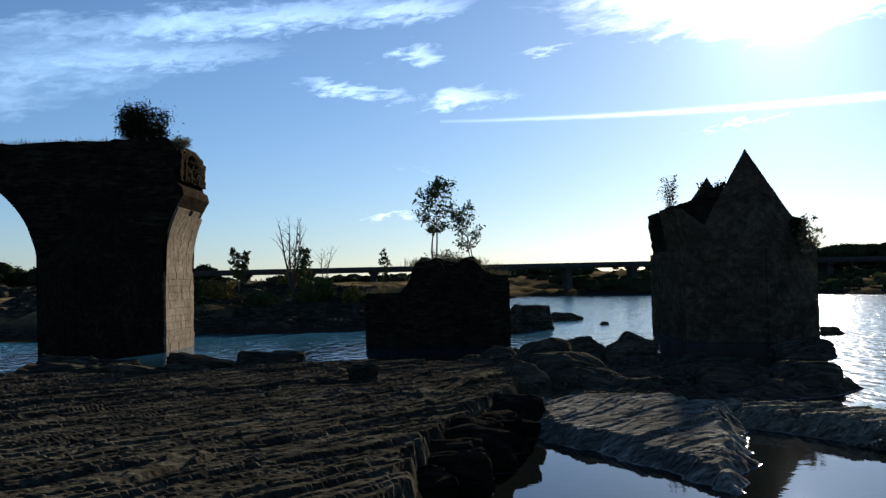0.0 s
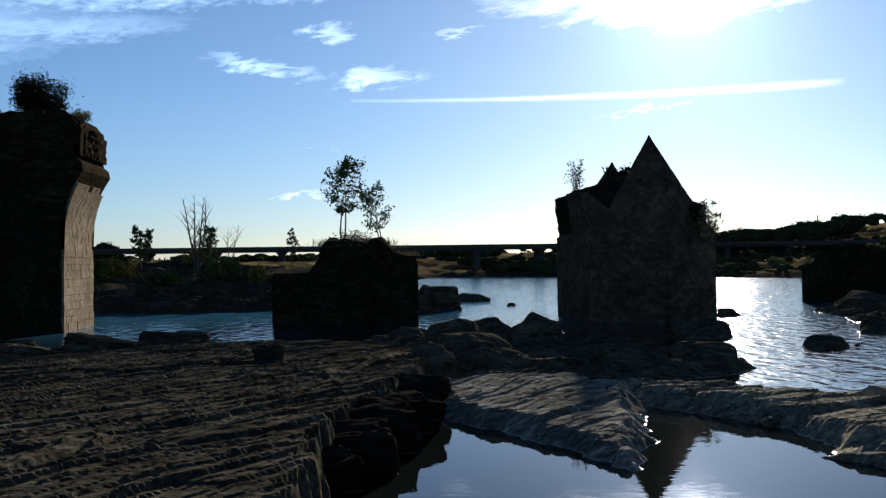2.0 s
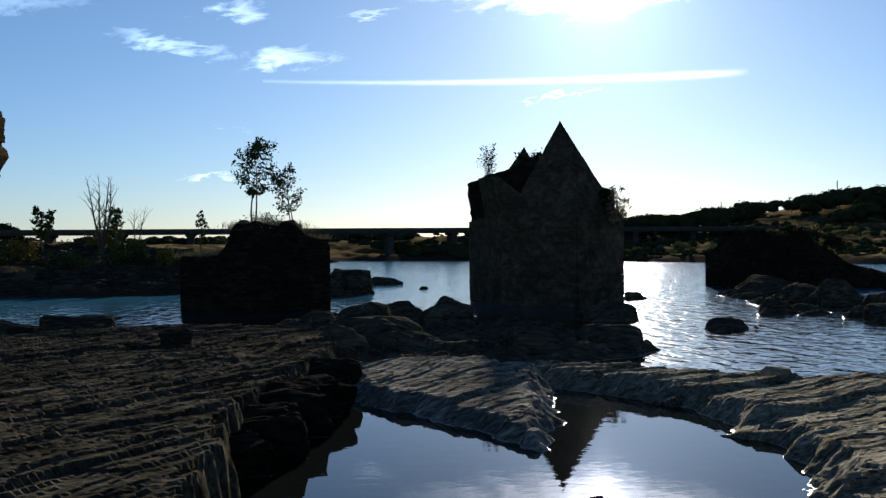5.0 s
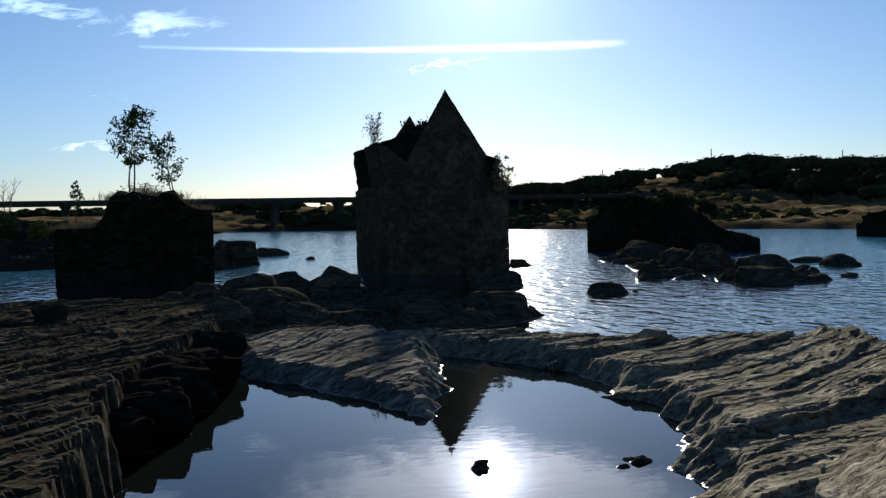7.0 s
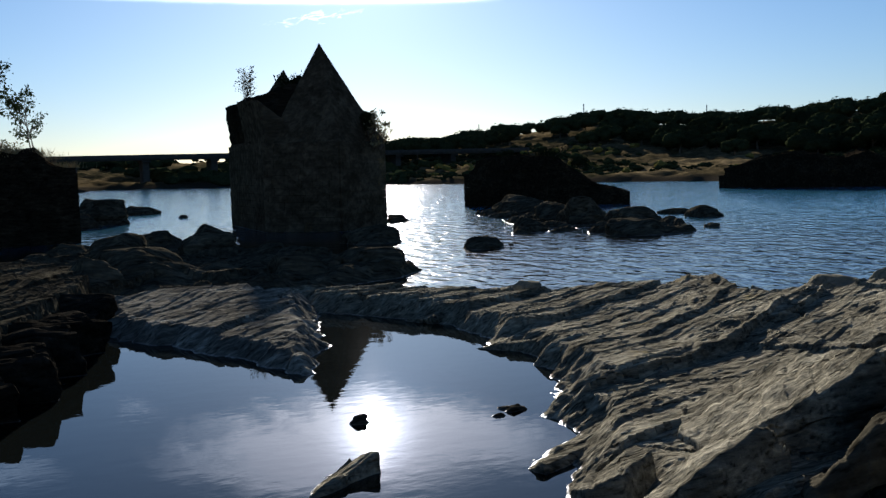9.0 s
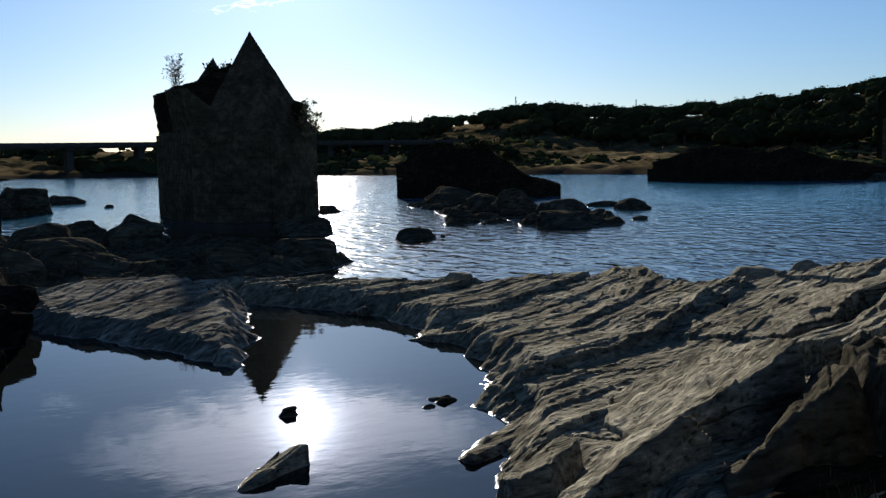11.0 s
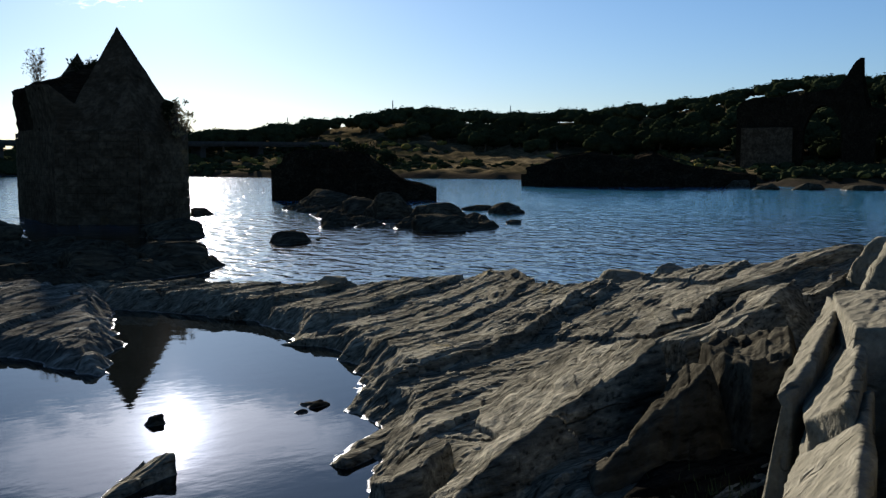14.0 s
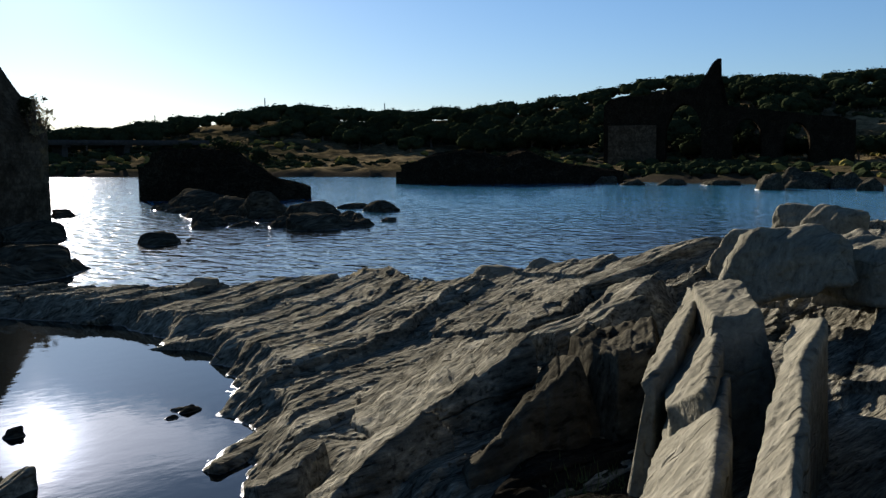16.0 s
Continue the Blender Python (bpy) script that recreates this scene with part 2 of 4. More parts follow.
small = n.noise(position(n, 10, (2.0, 3.0, 1)), 1.0, 3, 0.5)
b = n.put("ShaderNodeBump", _Distance=0.4)
n.set(b.inputs["Height"], waves)
n.set(b.inputs["Strength"], n.m("MULTIPLY", open_, 0.38))
b2 = n.put("ShaderNodeBump", _Distance=0.03, _Strength=0.06)
n.set(b2.inputs["Height"], small)
n.set(b2.inputs["Normal"], b.outputs[0])
n.set(bs.inputs["Normal"], b2.outputs[0])
n.set(bs.inputs["Roughness"], n.m("MULTIPLY_ADD", open_, 0.075, 0.015))
# blue sky reflected by the far river is put into the base colour
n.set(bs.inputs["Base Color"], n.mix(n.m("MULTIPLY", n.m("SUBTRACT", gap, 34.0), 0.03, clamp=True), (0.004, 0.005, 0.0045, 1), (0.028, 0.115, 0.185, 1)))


# ---- mesh helpers ----
def vnoise(x, y, seed=0):
    """Value noise, 0 to 1, on arrays."""
    x, y = np.asarray(x, float), np.asarray(y, float)
    xi, yi = np.floor(x).astype(np.int64), np.floor(y).astype(np.int64)
    fx, fy = x - xi, y - yi
    fx, fy = fx * fx * (3 - 2 * fx), fy * fy * (3 - 2 * fy)

    def h(i, j):
        k = (i * 374761393 + j * 668265263 + seed * 974634533) & 0xFFFFFFFF
        k = ((k ^ (k >> 13)) * 1274126177) & 0xFFFFFFFF
        return ((k ^ (k >> 16)) & 0xFFFF) / 65535.0

    return (h(xi, yi) * (1 - fx) + h(xi + 1, yi) * fx) * (1 - fy) + (h(xi, yi + 1) * (1 - fx) + h(xi + 1, yi + 1) * fx) * fy


def fbm(x, y, seed=0, octaves=4, gain=0.5):
    out, amp, tot = 0.0, 1.0, 0.0
    for k in range(octaves):
        out = out + amp * vnoise(x * 2**k, y * 2**k, seed + k)
        tot += amp
        amp *= gain
    return out / tot


def inside(poly, x, y):
    """Signed distance to a closed outline, positive inside."""
    p = np.array(poly, float)
    q = np.roll(p, -1, 0)
    best, odd = np.full(x.shape, 1e9), np.zeros(x.shape, bool)
    for (ax, ay), (bx, by) in zip(p, q):
        dx, dy = bx - ax, by - ay
        t = np.clip(((x - ax) * dx + (y - ay) * dy) / (dx * dx + dy * dy + 1e-12), 0, 1)
        best = np.minimum(best, np.hypot(x - ax - t * dx, y - ay - t * dy))
        cross = (ay > y) != (by > y)
        with np.errstate(divide="ignore", invalid="ignore"):
            odd ^= cross & (x < (bx - ax) * (y - ay) / (by - ay + 1e-12) + ax)
    return np.where(odd, best, -best)


def mesh_from(name, verts, faces, mt, smooth=False):
    me = bpy.data.meshes.new(name)
    me.from_pydata(np.asarray(verts, float).tolist(), [], [list(map(int, f)) for f in faces])
    if isinstance(mt, (list, tuple)):
        for k in mt:
            me.materials.append(k)
    else:
        me.materials.append(mt)
    if smooth:
        me.polygons.foreach_set("use_smooth", [True] * len(me.polygons))
    me.update()
    return me


def grid(name, X, Y, Z, mt, keep=None, smooth=True):
    r_, c_ = X.shape
    idx = np.arange(r_ * c_).reshape(r_, c_)
    f = np.stack([idx[:-1, :-1], idx[:-1, 1:], idx[1:, 1:], idx[1:, :-1]], -1).reshape(-1, 4)
    v = np.stack([X, Y, Z], -1).reshape(-1, 3)
    if keep is not None:
        k = keep.reshape(-1)
        f = f[k[f].any(1)]
        used = np.unique(f)
        remap = np.full(len(v), -1)
        remap[used] = np.arange(len(used))
        v, f = v[used], remap[f]
    return mesh_from(name, v, f, mt, smooth)


def part(name, bm, mt, parent, label=""):
    me = bpy.data.meshes.new(name)
    bm.to_mesh(me)
    bm.free()
    me.materials.append(mt)
    return child(name, me, parent, label)


def child(name, me, parent, label="", at=None):
    ob = new(name, me)
    ob.parent = parent
    if at is not None:
        ob.matrix_basis = at
    if label:
        ob["label"] = label
    return ob


# ---- water and land ----
xs = np.array([-1500, -400, -150, -60, -30, 0, 30, 60, 150, 400, 1500.0])
X, Y = np.meshgrid(xs, np.array([-60, -5, 0, 20, 40, 80, 160, 400, 1500.0]))
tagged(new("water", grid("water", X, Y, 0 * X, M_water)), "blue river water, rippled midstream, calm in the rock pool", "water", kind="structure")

SHORE = [(-1600, 20), (-60, 66), (-34, 74), (-21, 79), (-7, 80), (-1, 88), (3, 110), (8, 170), (17, 222), (30, 220), (50, 216), (72, 178), (104, 128), (113, 106), (108, 86), (106, 70), (108, 55), (113, 40), (135, 20), (1600, -300), (1600, 1600), (-1600, 1600)]
HERE = [(-1600, -4), (-8, -3), (-4, 2), (0, 4.5), (4, 3.5), (9, 1), (1600, -330), (1600, -1600), (-1600, -1600)]
HILL_AZ = [-180, -60, -25, -10, -6, -2, 1, 14, 20, 26, 30, 34.5, 38.5, 44.5, 49, 53, 56, 62, 70, 90, 180]
HILL_EL = [0.2, 0.6, 0.55, 0.15, -0.1, 0.0, 0.35, 0.4, 0.65, 1.0, 1.65, 2.2, 1.85, 1.85, 2.3, 2.95, 3.5, 3.55, 3.55, 3.3, 1.0]


def land_z(x, y):
    d = inside(SHORE, x + 3 * (fbm(x * 0.15, y * 0.15, 3) - 0.5) * 2, y + 3 * (fbm(x * 0.15, y * 0.15, 9) - 0.5) * 2)
    r_ = np.hypot(x, y)
    el_ = np.interp(np.degrees(np.arctan2(x, y)), HILL_AZ, HILL_EL)
    top = 4 + r_ * np.tan(np.radians(el_))
    rise = np.clip((r_ - 170) / 190, 0, 1)
    rise = rise * rise * (3 - 2 * rise)
    crest = np.clip(1 - (r_ - 380) / 900, 0.3, 1)
    far = 1.4 + (np.minimum(top, 4 + 380 * np.tan(np.radians(el_))) - 1.4) * rise * crest
    bank = np.clip(d / 5, -1, 1) * 1.0 + 0.9 * (fbm(x * 0.3, y * 0.3, 5) - 0.5) * np.clip(d, 0, 3)
    z = np.where(d > 0, np.minimum(bank, far) + np.clip((d - 5) / 25, 0, 1) * np.maximum(far - 1.0, 0), np.maximum(bank, -1.5) * 1.0 - 0.15)
    # the rocky terrace on the bank behind the first piers
    left = np.clip((3 - x) / 8, 0, 1) * np.clip((d - 1) / 14, 0, 1) * np.clip((70 - d) / 40, 0, 1)
    z = z + left * (1.6 + 1.2 * fbm(x * 0.08, y * 0.12, 21))
    h = inside(HERE, x, y)
    near = np.clip(h * 0.55, -1.6, 2.35) + 0.3 * (fbm(x, y, 8) - 0.5) * (h > -2)
    return np.where(h > -3, np.maximum(near, z), z)


ax_ = np.concatenate([-np.geomspace(1500, 130, 26), np.linspace(-124, 260, 193), np.geomspace(268, 1500, 24)])
ay_ = np.concatenate([-np.geomspace(1500, 34, 18), np.linspace(-30, 12, 43), np.linspace(14, 260, 124), np.geomspace(268, 1500, 34)])
X, Y = np.meshgrid(ax_, ay_)
tagged(new("ground", grid("ground", X, Y, land_z(X, Y), M_land)), "dry pasture, scrub and gravel banks of the river valley", "ground", kind="structure")


# ---- rock shelves ----
def shelf(name, label, outline, top, edge, res=0.08, seed=0, mt=M_shelf, turn=STRIKE, step=1.0, run=2.6, tilt=0.22, layers=((1.7, 0.22, 11), (0.55, 0.10, 12), (0.2, 0.045, 13))):
    """A bedded rock shelf: outline in plan, top(x, y) its height, edge(x, y) how steeply it falls at the rim."""
    p = np.array(outline, float)
    x = np.arange(p[:, 0].min() - 0.6, p[:, 0].max() + 0.6, res)
    y = np.arange(p[:, 1].min() - 0.6, p[:, 1].max() + 0.6, res)
    X, Y = np.meshgrid(x, y)
    wob = 0.5 * (fbm(X * 0.9, Y * 0.9, seed + 1) - 0.5) + 0.25 * (fbm(X * 4, Y * 4, seed + 2) - 0.5)
    c, s = math.cos(radians(turn)), math.sin(radians(turn))
    U, V = X * c + Y * s, -X * s + Y * c
    sd = inside(outline, X, Y) + wob + 0.35 * (vnoise(U * 0.5, V * 3.2, seed + 7) - 0.5)
    # beds: each rises slowly and breaks off in a step
    warp = V + 0.5 * (fbm(U * 0.22, V * 0.5, seed + 3) - 0.5) * 2
    z = top(X, Y)
    for wide, tall, k in layers:
        cell = np.floor(warp / wide + 0.35 * vnoise(U * 0.12, V * 0.1, seed + k))
        ph = warp / wide + 0.35 * vnoise(U * 0.12, V * 0.1, seed + k) - cell
        jump = vnoise(cell * 3.7, np.floor(U / (wide * run) + cell * 0.37) * 1.7, seed + k)
        z = z + step * tall * ((1 - ph) * tilt + 1.6 * (jump - 0.5))
    z = z + 0.10 * (fbm(X * 1.3, Y * 1.3, seed + 5) - 0.5) + 0.07 * (fbm(U * 2, V * 9, seed + 6) - 0.5)
    # joints across the beds
    joint = np.abs(vnoise(U * 0.45 + 0.15 * V, V * 0.18, seed + 9) - 0.5)
    z = z - 0.22 * np.clip(1 - joint / 0.012, 0, 1)
    rim = -0.5 + np.clip(sd + 0.4, -0.2, 9) * edge(X, Y)
    z = np.minimum(z, rim)
    z = np.where(z < 0, z, np.where(z < 0.03, z * 0.5, z - 0.015))
    z = np.maximum(z, -0.55)
    return tagged(new(name, grid(name, X, Y, z, mt, keep=sd > -0.5, smooth=False)), label, "rock", kind="structure")


def flat_top(z0, gx=0.0, gy=0.0, x0=0.0, y0=0.0):
    return lambda x, y: z0 + gx * (x - x0) + gy * (y - y0)


LEFT = [(-0.8, 7.5), (-0.95, 12.4), (-0.75, 16.5), (-0.3, 19.5), (0.5, 23), (1.6, 27), (2.1, 30), (1.8, 34), (0.8, 38), (-3, 38.5), (-7.5, 37), (-10, 33), (-16, 34), (-24, 36), (-24, 20), (-12, 9), (-9, 1), (-1.8, 1.2)]
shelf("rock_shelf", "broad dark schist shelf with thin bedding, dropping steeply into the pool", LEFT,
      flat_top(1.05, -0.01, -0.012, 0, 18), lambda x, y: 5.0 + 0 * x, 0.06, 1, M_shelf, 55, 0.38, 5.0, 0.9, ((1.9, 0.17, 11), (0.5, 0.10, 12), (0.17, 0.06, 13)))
MIDDLE = [(2.0, 24.2), (3.3, 21.6), (4.4, 18.9), (5.2, 16.9), (5.6, 17.6), (6.9, 20.8), (8.0, 24.3), (8.4, 26), (7.2, 28.5), (4, 29.5), (1.6, 28)]
shelf("rock_shelf", "wedge of wet dark schist sloping into the pool", MIDDLE,
      flat_top(0.28, 0.02, 0.045, 5, 20), lambda x, y: 0.75 + 0 * x, 0.055, 2, M_wedge, 42, 0.4, 7.0, 0.6)
RIGHT = [(7.3, 25.4), (8.2, 24.3), (9.3, 22.3), (9.75, 21.0), (9.7, 17.5), (8.8, 14.4), (7.4, 12.8), (7.25, 11.4), (6.1, 10.2), (5.8, 9.0), (5.2, 6.5), (6, 4), (12, 2), (24, 4), (30, 8), (29, 14), (25, 15.2), (21.5, 15.6), (19, 17), (17, 17.5), (17, 20.6), (15.6, 22), (13.2, 23.4), (12, 26.3), (9, 28), (7, 28.5)]
shelf("rock_shelf", "pale ribbed schist shelf climbing from the water", RIGHT,
      lambda x, y: np.maximum(np.clip((x - 6.2) * 0.4, -0.2, 0.4), 0.2 + 0.078 * np.clip(x - 9, 0, 30) - 0.008 * (y - 14) + 0.02 * np.clip(x - 16, 0, 20)
      + 0.4 * (vnoise(np.floor((-x * 0.3 + y * 0.95 + 0.5 * fbm(x * 0.3, y * 0.3, 88)) / 1.5) * 3.3, np.floor(x / 4.5) * 1.7, 89) - 0.5) * np.clip((17 - y) / 6, 0, 1)
      - 2.2 * np.exp(-((x - 8.6) / 2.8) ** 2 - ((y - 6.1) / 1.6) ** 2) - 0.7 * np.exp(-((x - 8.8) / 2.2) ** 2 - ((y - 8.9) / 1.5) ** 2)), lambda x, y: 0.78 + 0.22 * np.clip((x - 11) / 3, 0, 1), 0.055, 3, M_slab, STRIKE, 0.6, 3.6, 0.9, ((2.4, 0.2, 11), (0.85, 0.07, 12), (0.2, 0.026, 13)))
BAR = [(1.5, 29), (3.5, 29.5), (8, 29.5), (13, 31), (14.5, 33), (11.5, 41), (9, 46), (5, 48), (1, 46), (-1, 40), (0.5, 34)]
shelf("rock_bar", "low dark bar of broken rock between the pool and the piers", BAR,
      lambda x, y: 0.25 + 0.9 * (fbm(x * 0.45, y * 0.45, 61) - 0.35), lambda x, y: 0.9 + 0 * x, 0.12, 5, M_boulder_and_shade, 35, 1.2)
TERRACE = [(-60, 69), (-34, 75.5), (-21, 79), (-12, 79.5), (-5, 81), (-1.5, 88), (-3, 99), (-20, 103), (-60, 100)]
shelf("rock_bank", "dark terraced rock bank with scrub above the river", TERRACE,
      lambda x, y: 0.5 + 0.19 * (y - 79 - 0.22 * np.minimum(x + 21, 0)) * 1.0 + 1.2 * (fbm(x * 0.16, y * 0.2, 63) - 0.5), lambda x, y: 0.9 + 0 * x, 0.26, 6, M_shelf, 8, 2.6)
ISLET = [(25.5, 46.5), (28.5, 45.5), (30, 40.5), (34, 40.5), (36.5, 45), (37, 50), (41, 62), (38, 68), (33, 66), (31, 58), (29, 52)]
shelf("rock_islet", "jagged brown rock islet below the crumbling pier", ISLET,
      lambda x, y: -0.25 + 2.2 * np.abs(fbm(x * 0.28, y * 0.28, 66, 4) - 0.38) + 0.9 * (fbm(x * 0.5, y * 0.5, 67) - 0.4), lambda x, y: 0.9 + 0 * x, 0.16, 7, M_boulder_and_shade, 30, 1.6)


# ---- loose rocks ----
BALLS = {}


def ball(sub):
    if sub not in BALLS:
        bm = bmesh.new()
        bmesh.ops.create_icosphere(bm, subdivisions=sub, radius=1)
        v = np.array([p.co[:] for p in bm.verts])
        f = [[q.index for q in p.verts] for p in bm.faces]
        bm.free()
        BALLS[sub] = (v / np.linalg.norm(v, axis=1)[:, None], f)
    return BALLS[sub]


def rock_mesh(name, dims, seed, mt, sub=4, chops=9, hard=12, rough=0.05, boxy=1.0):
    """A broken block of rock: a box with its corners knocked off, then roughened. dims: length, width, height."""
    rng = np.random.default_rng(seed)
    d, faces = ball(sub)
    planes = [np.eye(3)[k] * s for k in range(3) for s in (1, -1)]
    planes = [p + rng.normal(0, 0.10, 3) for p in planes]
    far = [boxy * rng.uniform(0.88, 1.08) for _ in planes]
    for _ in range(chops):
        p = rng.normal(0, 1, 3)
        p[2] = abs(p[2]) * 0.8
        planes.append(p / np.linalg.norm(p))
        far.append(rng.uniform(0.78, 1.25))
    planes = np.array([p / np.linalg.norm(p) for p in planes])
    lean = np.maximum(d @ planes.T, 0) / np.array(far)
    r_ = (lean**hard).sum(1) ** (-1 / hard)
    v = d * r_[:, None] * np.array(dims) / 2
    size = min(dims)
    q = v / max(size, 0.3)
    bump = fbm(q[:, 0] * 1.2 + q[:, 2], q[:, 1] * 3 + q[:, 2] * 1.7, seed, 4) + 0.5 * fbm(q[:, 0] * 0.8 - q[:, 1], q[:, 2] * 7 + q[:, 1] * 2, seed + 9, 3) - 0.75
    v = v + d * (bump * rough * max(size, 0.5) * 2)[:, None]
    return mesh_from(name, v, faces, mt, smooth=True)


def block_mesh(name, dims, seed, mt, rough=0.03, cuts=17):
    """A slab broken along its joints: flat faces, crisp worn edges. dims: length, width, height."""
    rng = np.random.default_rng(seed)
    bm = bmesh.new()
    bmesh.ops.create_cube(bm, size=1)
    for v in bm.verts:
        v.co = Vector([c_ * d_ * rng.uniform(0.82, 1.02) for c_, d_ in zip(v.co, dims)])
    bmesh.ops.bevel(bm, geom=list(bm.edges), offset=0.06, segments=2, affect="EDGES", profile=0.6)
    long_edges = [e_ for e_ in bm.edges if e_.calc_length() > 0.18]
    bmesh.ops.subdivide_edges(bm, edges=long_edges, cuts=cuts, use_grid_fill=True)
    bm.normal_update()
    p = np.array([v.co[:] for v in bm.verts])
    nn = np.array([v.normal[:] for v in bm.verts])
    ridge = fbm(p[:, 0] * 0.9, (p[:, 1] + p[:, 2]) * 3.5, seed, 4) - 0.5
    big = fbm(p[:, 0] * 0.8 + p[:, 2], p[:, 1] * 1.2 - p[:, 2], seed + 5, 3) - 0.5
    chip = np.floor((p[:, 1] + 0.4 * big) * 5) * 0.5
    step = vnoise(chip * 2.3, np.floor(p[:, 0] * 0.7 + chip) * 1.3, seed + 8) - 0.5
    p = p + nn * (ridge * rough * 2.5 + big * rough * 4 + step * rough * 1.2)[:, None]
    faces = [[v.index for v in f_.verts] for f_ in bm.faces]
    bm.free()
    return mesh_from(name, p, faces, mt)


def boulder(x, y, z, wide, tall, seed, label, mt=M_boulder_and_shade, sub=4, deep=0.8, name="boulder", turn=None, group=""):
    rng = np.random.default_rng(seed + 77)
    blocky = group in ("rocks behind the shelf", "boulders below the shelf")
    me = block_mesh(name, (wide, wide * deep, tall * 1.5), seed, mt, 0.09) if blocky else rock_mesh(name, (wide, wide * deep, tall * 1.5), seed, mt, sub, 22, 34 + rng.integers(0, 26), 0.13)
    ob = new(name, me)
    ob.matrix_basis = pose(x, y + wide * deep * 0.4, z + tall * 0.12, rng.normal(0, 7), rng.normal(0, 7), rng.uniform(-25, 25) if turn is None else turn)
    return tagged(ob, label, "rock", group)


BANK = [(7.9, 41.1, 0.1, 2.6, 1.74), (6.4, 45.0, 0.1, 2.29, 1.35), (4.2, 41.4, 0.2, 2.71, 1.23), (4.1, 32.1, 0.1, 3.45, 1.57), (2.5, 30.7, 0.2, 1.83, 1.19), (10.4, 39.1, 0.0, 1.68, 1.01), (9.5, 39.3, 0.0, 1.32, 0.72), (9.2, 31.2, 0.0, 2.31, 1.1), (12.2, 31.9, 0.0, 3.04, 1.19), (10.3, 31.5, 0.0, 1.96, 0.92), (17.4, 45.9, 0.0, 3.35, 0.87), (25.4, 62.4, 0.0, 1.4, 0.56), (6.9, 33.2, 0.1, 1.81, 0.8), (5.1, 31.9, 0.1, 2.29, 0.96), (2.4, 43.6, 0.3, 2.33, 0.65)]
LEFTROCK = [(-9.3, 36.0, 0.3, 2.86, 1.19), (-7.0, 37.5, 0.4, 2.93, 0.9), (-11.7, 35.0, 0.3, 3.49, 0.87), (-15.7, 38.6, 0.2, 4.93, 0.62), (-2.6, 29.8, 1.0, 0.89, 0.53), ]
# the shade on these is put into their near-black material
POOLSIDE = [(-0.6, 16.6, -0.2, 1.5, 1.05), (-0.15, 18.1, -0.2, 1.9, 1.2), (0.35, 19.9, -0.2, 2.2, 1.25), (0.8, 21.8, -0.2, 2.3, 1.2), (1.3, 24.4, -0.1, 2.2, 1.05)]
BEHIND = [(6.4, 75.4, 0.0, 4.26, 2.33), (11.7, 90.9, 0.0, 3.26, 0.87), (13.7, 81.7, 0.0, 0.79, 0.29), (8.2, 75.5, 0.0, 1.17, 0.45), (5.0, 71.8, 0.0, 2.56, 1.28)]
ISLES = [(20.4, 39.2, 0.0, 2.1, 0.66), (22.1, 40.0, 0.0, 0.33, 0.14), (27.6, 47.3, 0.0, 2.01, 0.91), (37.4, 63.5, 0.0, 5.67, 1.53), (33.7, 50.5, 0.0, 3.9, 1.6), (33.7, 53.8, 0.0, 3.38, 1.28), (34.0, 45.8, 0.0, 3.5, 1.25), (30.6, 41.0, 0.0, 3.33, 0.94), (44.1, 55.2, 0.0, 2.43, 0.38), (43.0, 50.4, 0.0, 2.67, 0.82), (36.9, 42.9, 0.0, 1.01, 0.27), (24.8, 61.7, 0.0, 1.1, 0.47), (33.2, 60.8, 0.0, 2.46, 0.41)]
POOL = [(5.0, 13.7, 0.0, 0.32, 0.13), (7.05, 13.0, 0.0, 0.2, 0.05), (7.45, 13.2, 0.0, 0.45, 0.08)]
FARSHORE = [(93.9, 47.6, 0.0, 3.74, 1.75), (100.5, 46.6, 0.0, 7.22, 2.17), (102.9, 43.4, 0.0, 3.97, 1.85), (96.8, 38.9, 0.0, 2.47, 1.36), (100.3, 73.7, 0.0, 2.95, 0.96), (96.9, 67.4, 0.0, 3.5, 0.7), (99.6, 63.6, 0.0, 4.2, 0.7), (103.3, 58.3, 0.0, 4.92, 0.7)]
RIM = [(16.6, 7.1, 1.95, 2.7, 0.8), (18.2, 6.6, 1.8, 2.2, 0.7), (18.8, 19.9, 0.1, 0.55, 0.39), (21.2, 17.4, 0.3, 1.3, 0.68), (14.0, 23.9, 0.2, 1.02, 0.33), (20.4, 18.2, 0.3, 1.78, 0.49), (18.0, 17.6, 0.3, 0.89, 0.3), (26.0, 12.0, 1.6, 1.36, 1.15), (22.4, 9.3, 1.6, 1.9, 1.3), (20.7, 10.3, 1.3, 2.0, 1.15), (19.4, 7.7, 1.5, 1.36, 1.11)]
